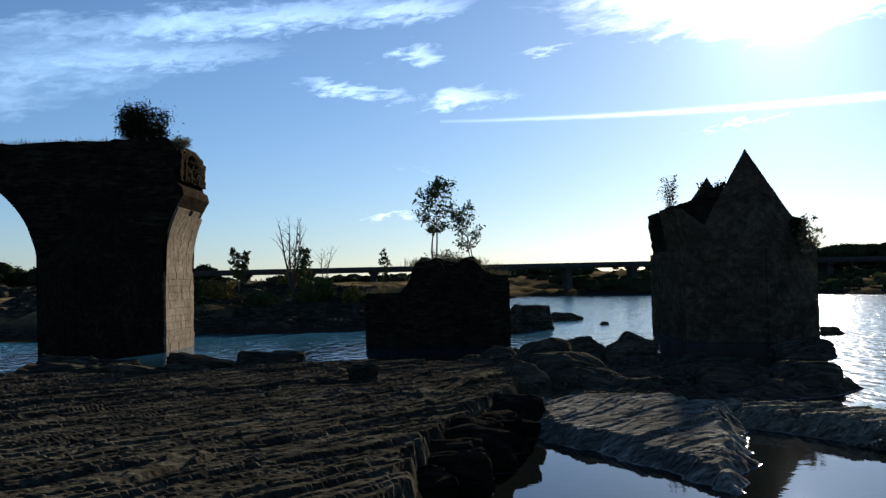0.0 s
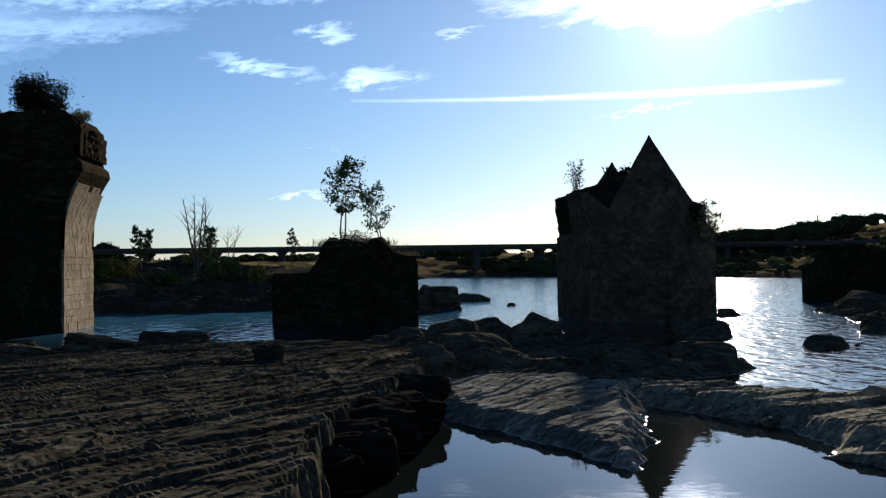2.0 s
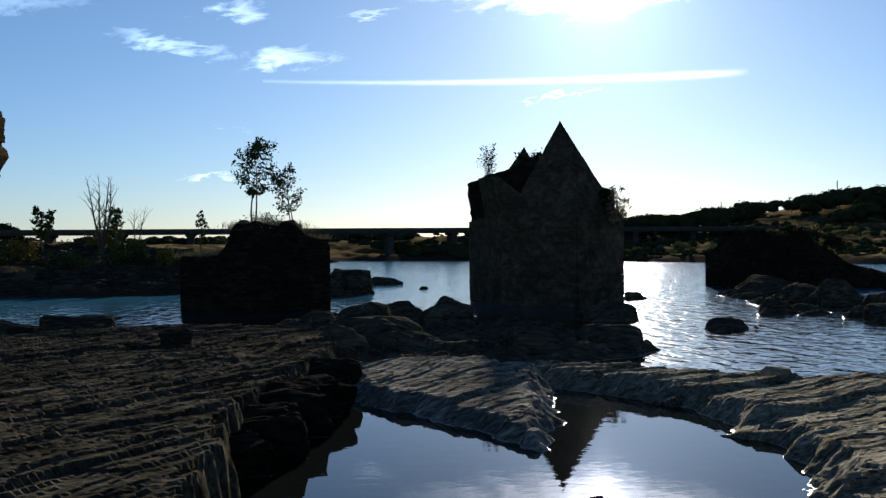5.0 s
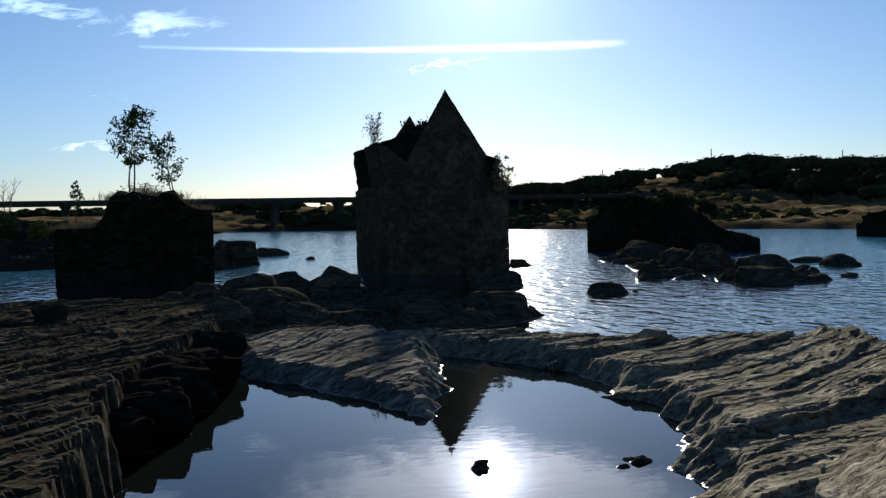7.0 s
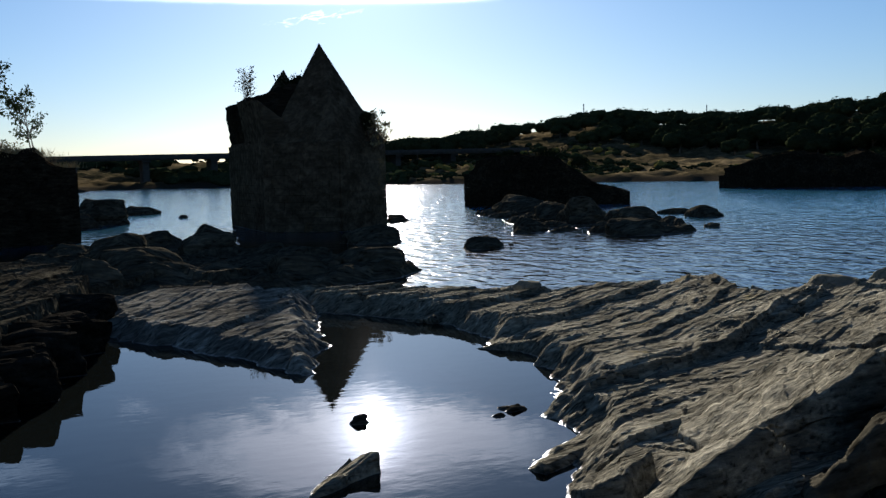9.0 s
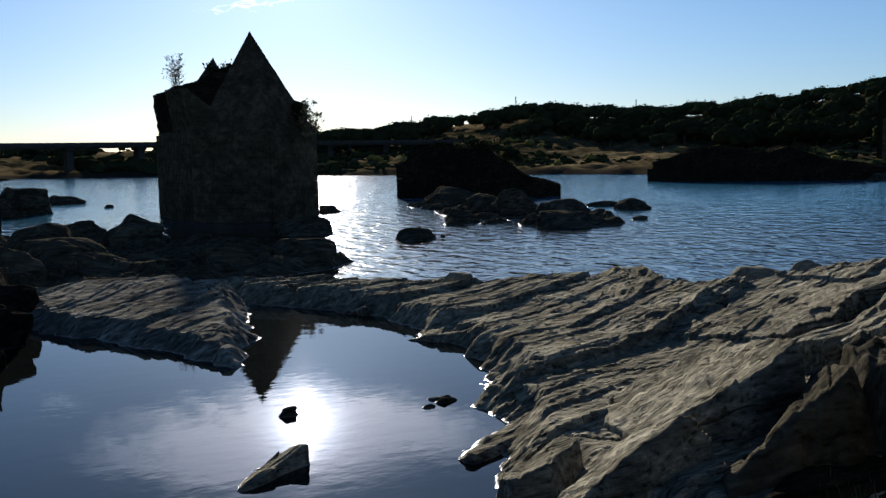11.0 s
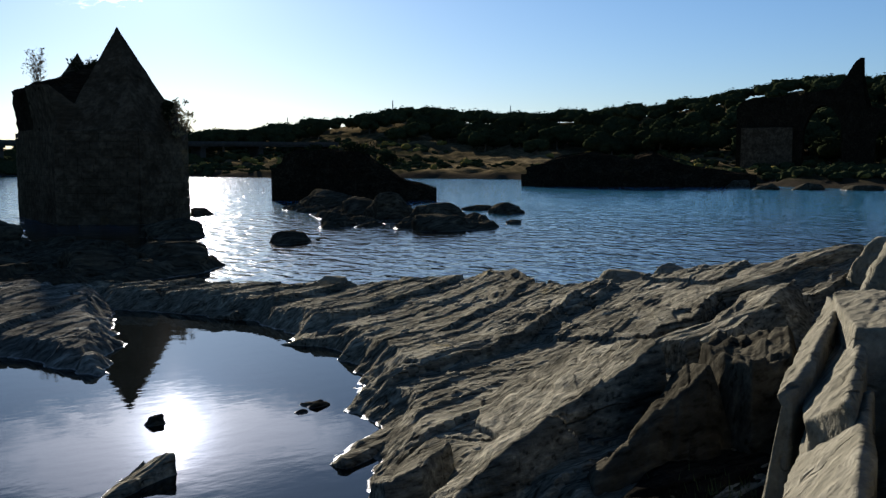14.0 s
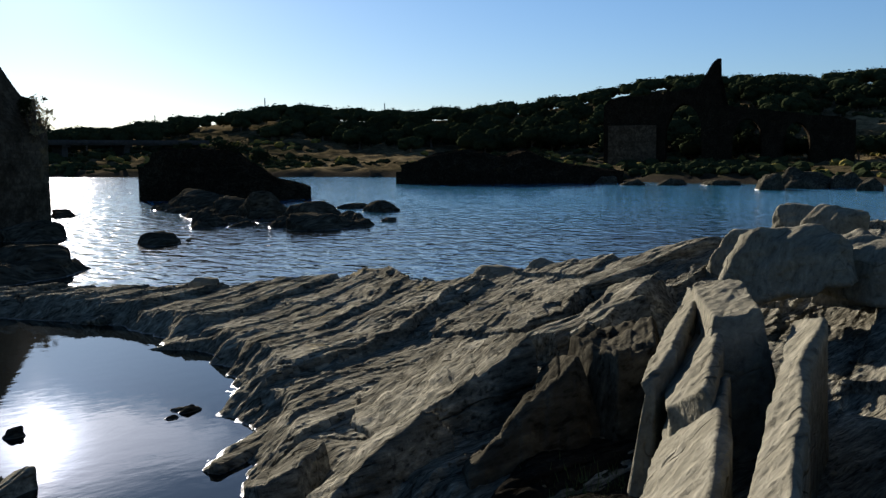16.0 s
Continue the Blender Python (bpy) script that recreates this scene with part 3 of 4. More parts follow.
for k, (rows_, label, mt, sub, group) in enumerate((
        (BANK, "rounded dark boulder on the wet rock bar", M_boulder_and_shade, 5, "boulders on the rock bar"),
        (LEFTROCK, "dark angular rock behind the schist shelf", M_shelf, 5, "rocks behind the shelf"),
        (POOLSIDE, "rounded boulder below the shelf's edge at the pool, shade put into its black colour", M_shaded, 5, "boulders below the shelf"),
        (BEHIND, "dark rock islet in the river", M_boulder_and_shade, 5, "river rocks"),
        (ISLES, "low brown rock standing in the river", M_boulder_and_shade, 5, "river rocks"),
        (POOL, "small wet stone in the pool", M_shelf, 4, "pool stones"),
        (FARSHORE, "grey rock at the far shore", M_boulder_and_shade, 4, "shore rocks"),
        (RIM, "pale weathered boulder on the schist shelf", M_pale, 5, "boulders on the shelf"))):
    for j, (x, y, z, wide, tall) in enumerate(rows_):
        boulder(x, y, z, wide, tall, 100 * k + j + 5, label, mt, sub, group=group)


def slab(a, b, wide, thick, tilt, seed, label, mt=M_slab, sub=5, over=0.25, rough=0.06, hard=16):
    """A dipping slab of schist whose upper edge runs from a (far) to b (near); its bright face falls to the left."""
    a, b = Vector(a), Vector(b)
    ahead = (a - b).normalized()
    left = Vector((-ahead.y, ahead.x, 0)).normalized()
    n_ = (Vector((0, 0, 1)) * math.cos(radians(tilt)) + left * math.sin(radians(tilt)))
    n_ = (n_ - ahead * n_.dot(ahead)).normalized()
    face = n_.cross(ahead)
    if face.dot(left) < 0:
        face = -face
    long = (a - b).length + over * 2
    mid = (a + b) / 2 + face * wide / 2 - n_ * thick / 2
    side = n_.cross(ahead)
    m = Matrix((ahead, side, n_)).transposed().to_4x4()
    m.translation = mid
    ob = new("rock_slab", block_mesh("rock_slab", (long, wide, thick), seed, mt, rough))
    ob.matrix_basis = m
    return tagged(ob, label, "rock", "schist slabs")


def bed(at, away, dip, outline, thick, seed, label, mt=M_slab, res=0.05, ribs=0.05, wear=0.09, steep=5.0):
    """A tilted bed of schist: its face dips by dip degrees towards the bearing away; the outline is (along strike, up dip) from at."""
    outline = [(-u_, v_) for u_, v_ in outline]
    p = np.array(outline, float)
    U, V = np.meshgrid(np.arange(p[:, 0].min() - 0.4, p[:, 0].max() + 0.4, res), np.arange(p[:, 1].min() - 0.4, p[:, 1].max() + 0.4, res * 0.4))
    sd = inside(outline, U, V) + 0.16 * (fbm(U * 0.5, V * 1.1, seed) - 0.5) + 0.05 * (fbm(U * 1.3, V * 4, seed + 1) - 0.5)
    # flakes broken off along the bedding, low swells and fine ribs
    warp = V + 0.12 * U + 0.35 * (fbm(U * 0.5, V * 0.8, seed + 2) - 0.5)
    cell = np.floor(warp / 0.34)
    flake = vnoise(cell * 2.7, np.floor(U / 1.3 + cell * 0.41) * 1.9, seed + 3) - 0.5
    W = 1.3 * ribs * flake + 4.5 * ribs * (fbm(U * 0.6, V * 1.1, seed + 4) - 0.5) + ribs * (fbm(U * 1.6, warp * 9, seed + 5) - 0.5)
    # straight joints across the bed
    knot = np.floor(U / 1.7 + 0.6 * V + 0.5 * vnoise(U * 0.3, V * 2, seed + 6))
    W = W + 0.9 * ribs * (vnoise(knot * 3.1, knot * 0 + 0.5, seed + 8) - 0.5)
    W = W + 0.016 * (fbm(U * 5, V * 13, seed + 9) - 0.5) * 2
    side = (sd - wear) * steep + 0.35 * (fbm(U * 0.9, V * 2.2, seed + 7) - 0.5)
    W = np.maximum(np.minimum(W, side) - np.log1p(np.exp(-28 * np.abs(W - side))) / 28, -thick)
    V = V + math.tan(radians(dip)) * 1.2 * np.minimum(W + 0.08, 0)
    a_, d_ = radians(away), radians(dip)
    u = Vector((-math.cos(a_), math.sin(a_), 0))
    n_ = Vector((math.sin(a_) * math.sin(d_), math.cos(a_) * math.sin(d_), math.cos(d_)))
    m = Matrix((u, n_.cross(u), n_)).transposed().to_4x4()
    m.translation = at
    ob = new("rock_slab", grid("rock_slab", U, V, W, mt, keep=sd > wear - thick / steep - 0.12, smooth=True))
    ob.matrix_basis = m
    return tagged(ob, label, "rock", "schist slabs")


UPRIGHT = "pale upright schist slab with a sunlit flat face"
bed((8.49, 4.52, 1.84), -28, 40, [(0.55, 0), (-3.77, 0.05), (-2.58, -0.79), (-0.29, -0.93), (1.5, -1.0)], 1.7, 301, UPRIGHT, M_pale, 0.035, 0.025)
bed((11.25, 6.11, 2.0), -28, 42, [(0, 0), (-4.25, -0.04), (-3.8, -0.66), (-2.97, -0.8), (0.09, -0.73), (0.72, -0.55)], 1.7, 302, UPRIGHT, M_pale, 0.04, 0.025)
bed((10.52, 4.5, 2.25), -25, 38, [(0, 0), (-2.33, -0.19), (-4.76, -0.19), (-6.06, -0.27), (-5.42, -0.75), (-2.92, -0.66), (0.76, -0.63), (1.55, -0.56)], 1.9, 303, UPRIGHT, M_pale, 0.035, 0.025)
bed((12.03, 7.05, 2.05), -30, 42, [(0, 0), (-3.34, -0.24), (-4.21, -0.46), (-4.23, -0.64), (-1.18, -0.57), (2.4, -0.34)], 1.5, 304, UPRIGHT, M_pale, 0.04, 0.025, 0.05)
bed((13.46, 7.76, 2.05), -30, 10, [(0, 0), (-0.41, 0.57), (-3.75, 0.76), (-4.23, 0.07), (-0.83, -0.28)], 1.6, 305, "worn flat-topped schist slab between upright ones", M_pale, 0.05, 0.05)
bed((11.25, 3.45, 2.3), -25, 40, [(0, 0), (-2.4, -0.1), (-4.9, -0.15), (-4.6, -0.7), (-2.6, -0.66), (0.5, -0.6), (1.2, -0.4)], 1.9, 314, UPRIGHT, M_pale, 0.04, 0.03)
GULLY = "ribbed schist slab leaning over the dark gully"
bed((10.28, 8.58, 1.5), -55, 22, [(0, 0), (-0.45, -0.06), (-0.98, -0.78), (-1.36, -1.63), (-1.23, -2.61), (-0.39, -2.94), (0.93, -2.72), (1.5, -1.65), (1.25, -0.75)], 1.5, 306, GULLY, M_slab, 0.04, 0.06)
bed((7.98, 7.85, 1.15), -50, 24, [(0, 0), (-0.31, -0.24), (-0.92, -0.75), (-1.48, -1.26), (-2.11, -1.54), (-1.69, -2.07), (-0.75, -1.57), (-0.26, -1.24), (-0.14, -0.52)], 1.3, 307, GULLY, M_slab, 0.035, 0.05)
bed((6.88, 8.73, 0.75), -55, 20, [(0, 0), (-0.76, -0.42), (-1.14, -0.93), (-0.72, -1.22), (-0.07, -0.85), (0.6, -0.28)], 1.0, 308, GULLY, M_slab, 0.035, 0.05)
# shade on this slab and the next block is put into a darker colour
bed((9.61, 7.26, 1.6), -45, 38, [(0, 0), (-0.28, -0.17), (-0.8, -0.65), (-1.32, -1.17), (-1.99, -1.81), (-1.34, -1.97), (-0.84, -1.36), (-0.09, -0.89), (0.63, -0.62), (0.59, -0.24)], 1.8, 309, GULLY, M_boulder_and_shade, 0.035, 0.06, 0.06, 1.8)
bed((12.02, 7.7, 1.62), -40, 8, [(0, 0), (-1.9, -0.2), (-2.3, -0.75), (-1.9, -1.1), (-1.05, -1.46), (-0.09, -1.13)], 1.6, 310, "broken block of schist above the gully, shade put into its dark colour", M_boulder_and_shade, 0.045, 0.12, 0.09, 4.0)
# the hollow's shade is put into the soil's colour
bed((8.3, 6.0, 0.52), 0, 2, [(-2.3, 1.0), (0, 1.6), (2.2, 0.3), (2.5, -1.0), (0.5, -1.3), (-1.9, -0.1)], 0.6, 315, "soil and stones at the bottom of the gully, shade put into their near-black colour", M_shaded, 0.05, 0.08, 0.05, 1.2)
BROAD = "broad ribbed schist bed rising from the pool to the river"
bed((17.61, 13.05, 1.28), -50, 14, [(0, 0), (-2.81, -1.22), (-3.42, -2.12), (-3.66, -2.37), (-1.47, -3.09), (0.57, -2.7), (0.92, -1.57)], 1.2, 311, BROAD, M_slab, 0.06, 0.07)
bed((15.93, 15.78, 1.05), -45, 16, [(0, 0), (-3.85, -0.95), (-5.71, -1.99), (-7.74, -2.38), (-4.84, -3.1), (-1.55, -3.45), (0.14, -2.6), (2.03, -1.3)], 1.0, 312, BROAD, M_slab, 0.06, 0.08)
bed((16.93, 18.59, 0.9), -45, 12, [(0, 0), (-3.07, -0.36), (-6.31, -1.36), (-7.66, -2.8), (-5.81, -3.61), (-0.49, -3.0), (3.86, -2.0), (3.3, -1.24)], 0.9, 313, BROAD, M_slab, 0.06, 0.08)
FLAT = "ribbed grey schist slab dipping towards the pool"
slab((15.3, 21.1, 0.75), (10.2, 17.1, 0.3), 1.6, 0.6, 10, 316, FLAT)
slab((17.0, 14.1, 0.98), (13.4, 13.0, 0.75), 1.2, 0.7, 14, 317, FLAT)
slab((14.4, 9.7, 1.5), (12.5, 10.0, 1.1), 1.0, 0.8, 20, 318, FLAT)
slab((22.8, 12.9, 1.95), (16.4, 12.4, 1.2), 1.8, 0.9, 14, 319, FLAT)
slab((8.9, 11.4, 0.4), (6.4, 10.35, 0.15), 0.8, 0.5, 16, 320, FLAT)
slab((17.3, 11.2, 1.55), (13.1, 9.4, 1.3), 1.2, 1.0, 25, 321, FLAT)
slab((13.4, 23.8, 0.5), (9.9, 21.6, 0.2), 1.3, 0.5, 8, 323, FLAT)
slab((4.35, 11.35, 0.3), (3.35, 10.85, 0.05), 0.6, 0.5, 10, 330, "wet grey slab of schist standing out of the pool", M_slab, over=0.1)

SHELF = "long low ridge of bedded schist on the shelf"
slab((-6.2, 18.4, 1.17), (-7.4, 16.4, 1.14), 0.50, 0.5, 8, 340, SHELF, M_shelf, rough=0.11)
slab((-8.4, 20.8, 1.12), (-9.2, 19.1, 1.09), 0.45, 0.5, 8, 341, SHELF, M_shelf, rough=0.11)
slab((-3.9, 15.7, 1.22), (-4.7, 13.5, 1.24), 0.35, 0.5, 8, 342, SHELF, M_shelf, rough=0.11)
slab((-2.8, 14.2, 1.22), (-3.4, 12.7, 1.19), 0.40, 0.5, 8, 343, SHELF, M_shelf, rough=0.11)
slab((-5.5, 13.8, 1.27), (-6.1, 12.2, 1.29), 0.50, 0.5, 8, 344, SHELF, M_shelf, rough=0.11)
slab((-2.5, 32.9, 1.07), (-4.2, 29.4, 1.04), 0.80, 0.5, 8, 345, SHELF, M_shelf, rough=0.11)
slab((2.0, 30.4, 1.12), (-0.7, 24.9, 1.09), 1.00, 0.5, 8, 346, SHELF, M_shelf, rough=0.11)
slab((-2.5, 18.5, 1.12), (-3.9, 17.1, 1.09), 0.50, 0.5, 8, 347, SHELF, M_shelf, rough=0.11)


# ---- the old bridge ----
def ring_wall(name, outline, z0, top, mt, seed, lean=None, seg=0.45, rough=0.05, rows_=None):
    """A solid of masonry over a convex outline, its top following top(x, y), its faces uneven."""
    p = np.array(outline, float)
    pts = []
    for a_, b_ in zip(p, np.roll(p, -1, 0)):
        k = max(1, int(round(np.linalg.norm(b_ - a_) / seg)))
        pts += [a_ + (b_ - a_) * t / k for t in range(k)]
    pts = np.array(pts)
    mid = pts.mean(0)
    zt = np.array([top(*q) for q in pts])
    levels = rows_ or max(4, int((zt.max() - z0) / seg))
    verts, faces = [], []
    n_ = len(pts)
    for k in range(levels + 1):
        for j, q in enumerate(pts):
            z = z0 + (zt[j] - z0) * k / levels
            out = (q - mid) / (np.linalg.norm(q - mid) + 1e-6)
            push = (float(fbm(np.array(j * 0.7), np.array(k * 0.7), seed, 3)) - 0.5) * 2 * rough
            x, y = q + out * push
            if lean:
                x, y = lean(x, y, z)
            verts.append((x, y, z))
    for k in range(levels):
        for j in range(n_):
            a_, b_ = k * n_ + j, k * n_ + (j + 1) % n_
            faces.append((a_, b_, b_ + n_, a_ + n_))
    base = levels * n_
    for s in (0.8, 0.6, 0.4, 0.2):
        for j, q in enumerate(pts):
            x, y = mid + (q - mid) * s
            z = top(x, y) + (float(vnoise(np.array(x * 1.7), np.array(y * 1.7), seed + 3)) - 0.5) * min(rough, 0.09) * 6
            if lean:
                x, y = lean(x, y, z)
            verts.append((x, y, z))
        nb = len(verts) - n_
        for j in range(n_):
            faces.append((base + j, base + (j + 1) % n_, nb + (j + 1) % n_, nb + j))
        base = nb
    faces.append([base + j for j in range(n_)])
    return mesh_from(name, verts, faces, mt)


def wedge_cap(name, tri, z0, apex, mt, seed, steps=18, rough=0.06):
    """The stepped pyramid on a cutwater: a triangle in plan drawn up to its apex."""
    p = np.array(tri, float)
    pts = np.concatenate([np.linspace(a_, b_, 13)[:-1] for a_, b_ in zip(p, np.roll(p, -1, 0))])
    verts, faces = [], []
    n_ = len(pts)
    ap = np.array(apex[:2])
    for k in range(steps + 1):
        s = k / steps
        for j, q in enumerate(pts):
            push = (float(vnoise(np.array(j * 1.3), np.array(k * 1.1), seed)) - 0.5) * rough * (1 - s)
            xy = q + (ap - q) * min(s * 1.0, 0.992)
            out = q - p.mean(0)
            xy = xy + out / np.linalg.norm(out) * push * 2
            verts.append((*xy, z0 + (apex[2] - z0) * s))
    for k in range(steps):
        for j in range(n_):
            a_, b_ = k * n_ + j, k * n_ + (j + 1) % n_
            faces.append((a_, b_, b_ + n_, a_ + n_))
    faces.append([steps * n_ + j for j in range(n_)])
    return mesh_from(name, verts, faces, mt)


def extruded(name, outline, y0, y1, mt, cut=0.0):
    """A wall with the given outline (x, z), from y0 back to y1."""
    bm = bmesh.new()
    front = [bm.verts.new((x, y0, z)) for x, z in outline]
    back = [bm.verts.new((x, y1, z)) for x, z in outline]
    f1, f2 = bm.faces.new(front), bm.faces.new(back[::-1])
    k = len(outline)
    for j in range(k):
        bm.faces.new((front[(j + 1) % k], front[j], back[j], back[(j + 1) % k]))
    bmesh.ops.triangulate(bm, faces=[f1, f2])
    bmesh.ops.recalc_face_normals(bm, faces=bm.faces)
    me = bpy.data.meshes.new(name)
    bm.to_mesh(me)
    bm.free()
    me.materials.append(mt)
    return me


# one dressed stone, with worn edges, shared by all courses
bm = bmesh.new()
bmesh.ops.create_cube(bm, size=1)
bmesh.ops.bevel(bm, geom=list(bm.edges), offset=0.025, segments=1, affect="EDGES")
STONE = bpy.data.meshes.new("stone_block")
bm.to_mesh(STONE)
bm.free()
STONE.materials.append(M_stone)
# copies of the stone with sunlight and backlit shade put into their colour
SUNLIT = STONE.copy()
SUNLIT.materials.clear()
SUNLIT.materials.append(M_sunlit)
SHADED = STONE.copy()
SHADED.materials.clear()
SHADED.materials.append(M_rubble_and_shade)
COURSES = []


def courses(parent, a, b, z0, z1, seed, tall=0.46, wide=0.95, mesh=None):
    """Notes a face of coursed stones from plan point a to b, to be laid at the end of the file."""
    COURSES.append((parent, a, b, z0, z1, seed, tall, wide, mesh))


def thing(name, label, category, at=(0, 0, 0), group=""):
    root = new(name)
    root.empty_display_size = 0.2
    root.location = at
    return tagged(root, label, category, group)


def jag(pts, seed, amount=0.18, step=0.45):
    """Breaks a line of points up into a ragged one."""
    rng = np.random.default_rng(seed)
    out = []
    for (x0, z0), (x1, z1) in zip(pts[:-1], pts[1:]):
        k = max(1, int(math.hypot(x1 - x0, z1 - z0) / step))
        for t in range(k):
            out.append((x0 + (x1 - x0) * t / k + rng.normal(0, amount * 0.5), z0 + (z1 - z0) * t / k + rng.normal(0, amount * 0.5)))
    return out + [pts[-1]]


PIERS = "ruined bridge piers"
# the tall pier with the stump of an arch
p1 = thing("bridge_pier", "tall ruined stone pier with broken arch springers, bushes on top", "bridge pier", (-20.8, 61.5, 0), PIERS)
arc_r = [(-17.2 + 3.6 * (1 - math.cos(radians(a_))), 5.0 + 6.0 * math.sin(radians(a_))) for a_ in range(0, 50, 4)]
arc_l = [(-24.9 - 7 * (1 - math.cos(radians(a_))), 5.2 + 6.5 * math.sin(radians(a_))) for a_ in range(84, -1, -4)]
broken = jag([(arc_r[-1][0] + 0.2, 9.7), (-16.1, 10.1), (-16.3, 11.1), (-16.1, 12.5), (-16.7, 13.1)], 4, 0.16, 0.3)
deck = jag([(-16.8, 13.25), (-20, 13.15), (-26, 13.05), (-31.2, 13.0)], 5, 0.10, 0.5)
outline = [(-24.9, -1.2), (-17.2, -1.2)] + arc_r + broken + deck + [(-31.2, 11.9)] + arc_l
local = lambda pts: [(x + 20.8, z) for x, z in pts]
# body and cutwater in the darker material: the front's shade put into colour
child("body", extruded("body", local(outline), -3.0, 3.4, M_rubble_and_shade), p1)
child("cutwater", ring_wall("cutwater", [(-3.9, -3.0), (-0.1, -7.2), (3.5, -3.0)], -1.2, lambda x, y: 5.4, M_rubble_and_shade, 11), p1)
child("cutwater_cap", wedge_cap("cutwater_cap", [(-3.9, -2.95), (-0.1, -7.2), (3.5, -2.95)], 5.4, (0.0, -2.7, 11.0), M_rubble_and_shade, 12), p1)
child("rubble", ring_wall("rubble", [(3.0, -2.9), (4.75, -2.9), (4.75, 3.2), (3.0, 3.2)], 10.6, lambda x, y: 13.25 - 0.25 * x + 0.5 * float(vnoise(np.array(x * 2), np.array(y * 2), 3)), M_rubble_and_shade, 13, rough=0.4, seg=0.28), p1, "rough rubble core of the broken arch")
courses(p1, (3.63, -3.0), (3.63, 3.4), 0.0, 5.0, 21, mesh=SUNLIT)
courses(p1, (-3.9, -3.0), (-0.1, -7.2), 0.0, 5.4, 22, mesh=SHADED)
courses(p1, (-0.1, -7.2), (3.5, -3.0), 0.0, 5.4, 23, mesh=SHADED)

# the low stump with two trees
p2 = thing("bridge_pier", "low broken stone pier overgrown with grass and two small trees", "bridge pier", (-0.4, 62.0, 0), PIERS)


def top2(x, y):
    mound = 1.75 / (1 + math.exp(-(x + 1.55) * 9)) - 0.75 / (1 + math.exp(-(x - 2.75) * 7))
    return 3.35 + mound + 0.25 * (float(vnoise(np.array(x * 1.5), np.array(y * 1.5), 8)) - 0.5)


# shade on the stump's front is put into the darker body and courses
child("body", ring_wall("body", [(-4.35, -3.6), (-0.2, -4.3), (4.35, -3.6), (4.35, 4.0), (-4.35, 4.0)], -1.2, top2, M_rubble_and_shade, 14, seg=0.35, rough=0.06), p2)
child("rubble", ring_wall("rubble", [(-1.75, -4.05), (0.2, -4.2), (2.75, -3.95), (2.75, -1.0), (-1.75, -1.0)], 2.9, lambda x, y: top2(x, y) + 0.15 + 0.5 * (float(fbm(np.array(x * 1.6), np.array(y * 1.6), 71, 3)) - 0.5), M_rubble_and_shade, 72, seg=0.3, rough=0.3), p2, "overgrown rubble core")
courses(p2, (-4.35, -3.62), (-0.2, -4.32), 0.0, 3.2, 24, mesh=SHADED)
courses(p2, (-0.2, -4.32), (4.35, -3.62), 0.0, 4.1, 25, mesh=SHADED)

# the pier with the two pyramids
p3 = thing("bridge_pier", "stone pier with tall pyramid caps, scrub on its ruined top", "bridge pier", (18.67, 58.1, 0), PIERS)


def top3(x, y):
    z = 8.2 + 1.7 * min(max((x + 3.7) / 4.2, 0), 1)
    z -= 2.6 * min(max((x - 1.2) / 2.4, 0), 1)
    if y < 3:
        z = min(z, 6.2 + y * 0.9)
    return z + 0.7 * (float(fbm(np.array(x * 1.1), np.array(y * 1.1), 31, 3)) - 0.5)


lean3 = lambda x, y, z: (x - (0.4 * min(max((z - 5.6) / 2.6, 0), 1) ** 1.5 if x < -2.5 else 0), y)
child("body", ring_wall("body", [(-3.65, 0.3), (4.05, 0.3), (4.05, 10.2), (-3.65, 10.2)], -1.2, lambda x, y: 5.7, M_stone, 15, None, 0.5, 0.08), p3)
child("ruined_top", ring_wall("ruined_top", [(-3.55, 1.2), (3.9, 1.2), (3.95, 10.15), (-3.6, 10.15)], 5.4, top3, M_rubble_and_shade, 35, lean3, 0.4, 0.22), p3, "dark rubble core hung with ivy")
child("side_wall", ring_wall("side_wall", [(-3.65, 0.3), (-2.3, 0.3), (-2.5, 5.0), (-3.65, 6.0)], 5.4, lambda x, y: 8.15 - 0.9 * (x + 3.65) + 0.05 * y, M_stone, 36, lean3, 0.35, 0.1), p3, "broken remnant of the side wall")
tri = [(-3.75, 0.5), (0.2, -2.2), (4.15, 0.5)]
child("cutwater", ring_wall("cutwater", tri, -1.2, lambda x, y: 5.55, M_stone, 16), p3)
child("cutwater_cap", wedge_cap("cutwater_cap", [(-3.5, 0.55), (0.2, -2.15), (4.2, 0.55)], 5.55, (0.0, 0.3, 11.72), M_stone, 17), p3, "tall pointed pyramid of weathered stone")
tri = [(3.65, 10.1), (0.2, 13.8), (-3.65, 10.1)]
child("cutwater", ring_wall("cutwater", tri, -1.2, lambda x, y: 5.55, M_stone, 18), p3)
child("cutwater_cap", wedge_cap("cutwater_cap", tri, 5.55, (0.38, 10.2, 11.05), M_stone, 19), p3)
courses(p3, (-3.75, 0.5), (0.2, -2.2), 0.0, 5.55, 26)
courses(p3, (0.2, -2.2), (4.15, 0.5), 0.0, 5.55, 27)
courses(p3, (-3.67, 10.2), (-3.67, 0.5), 0.0, 5.55, 28)


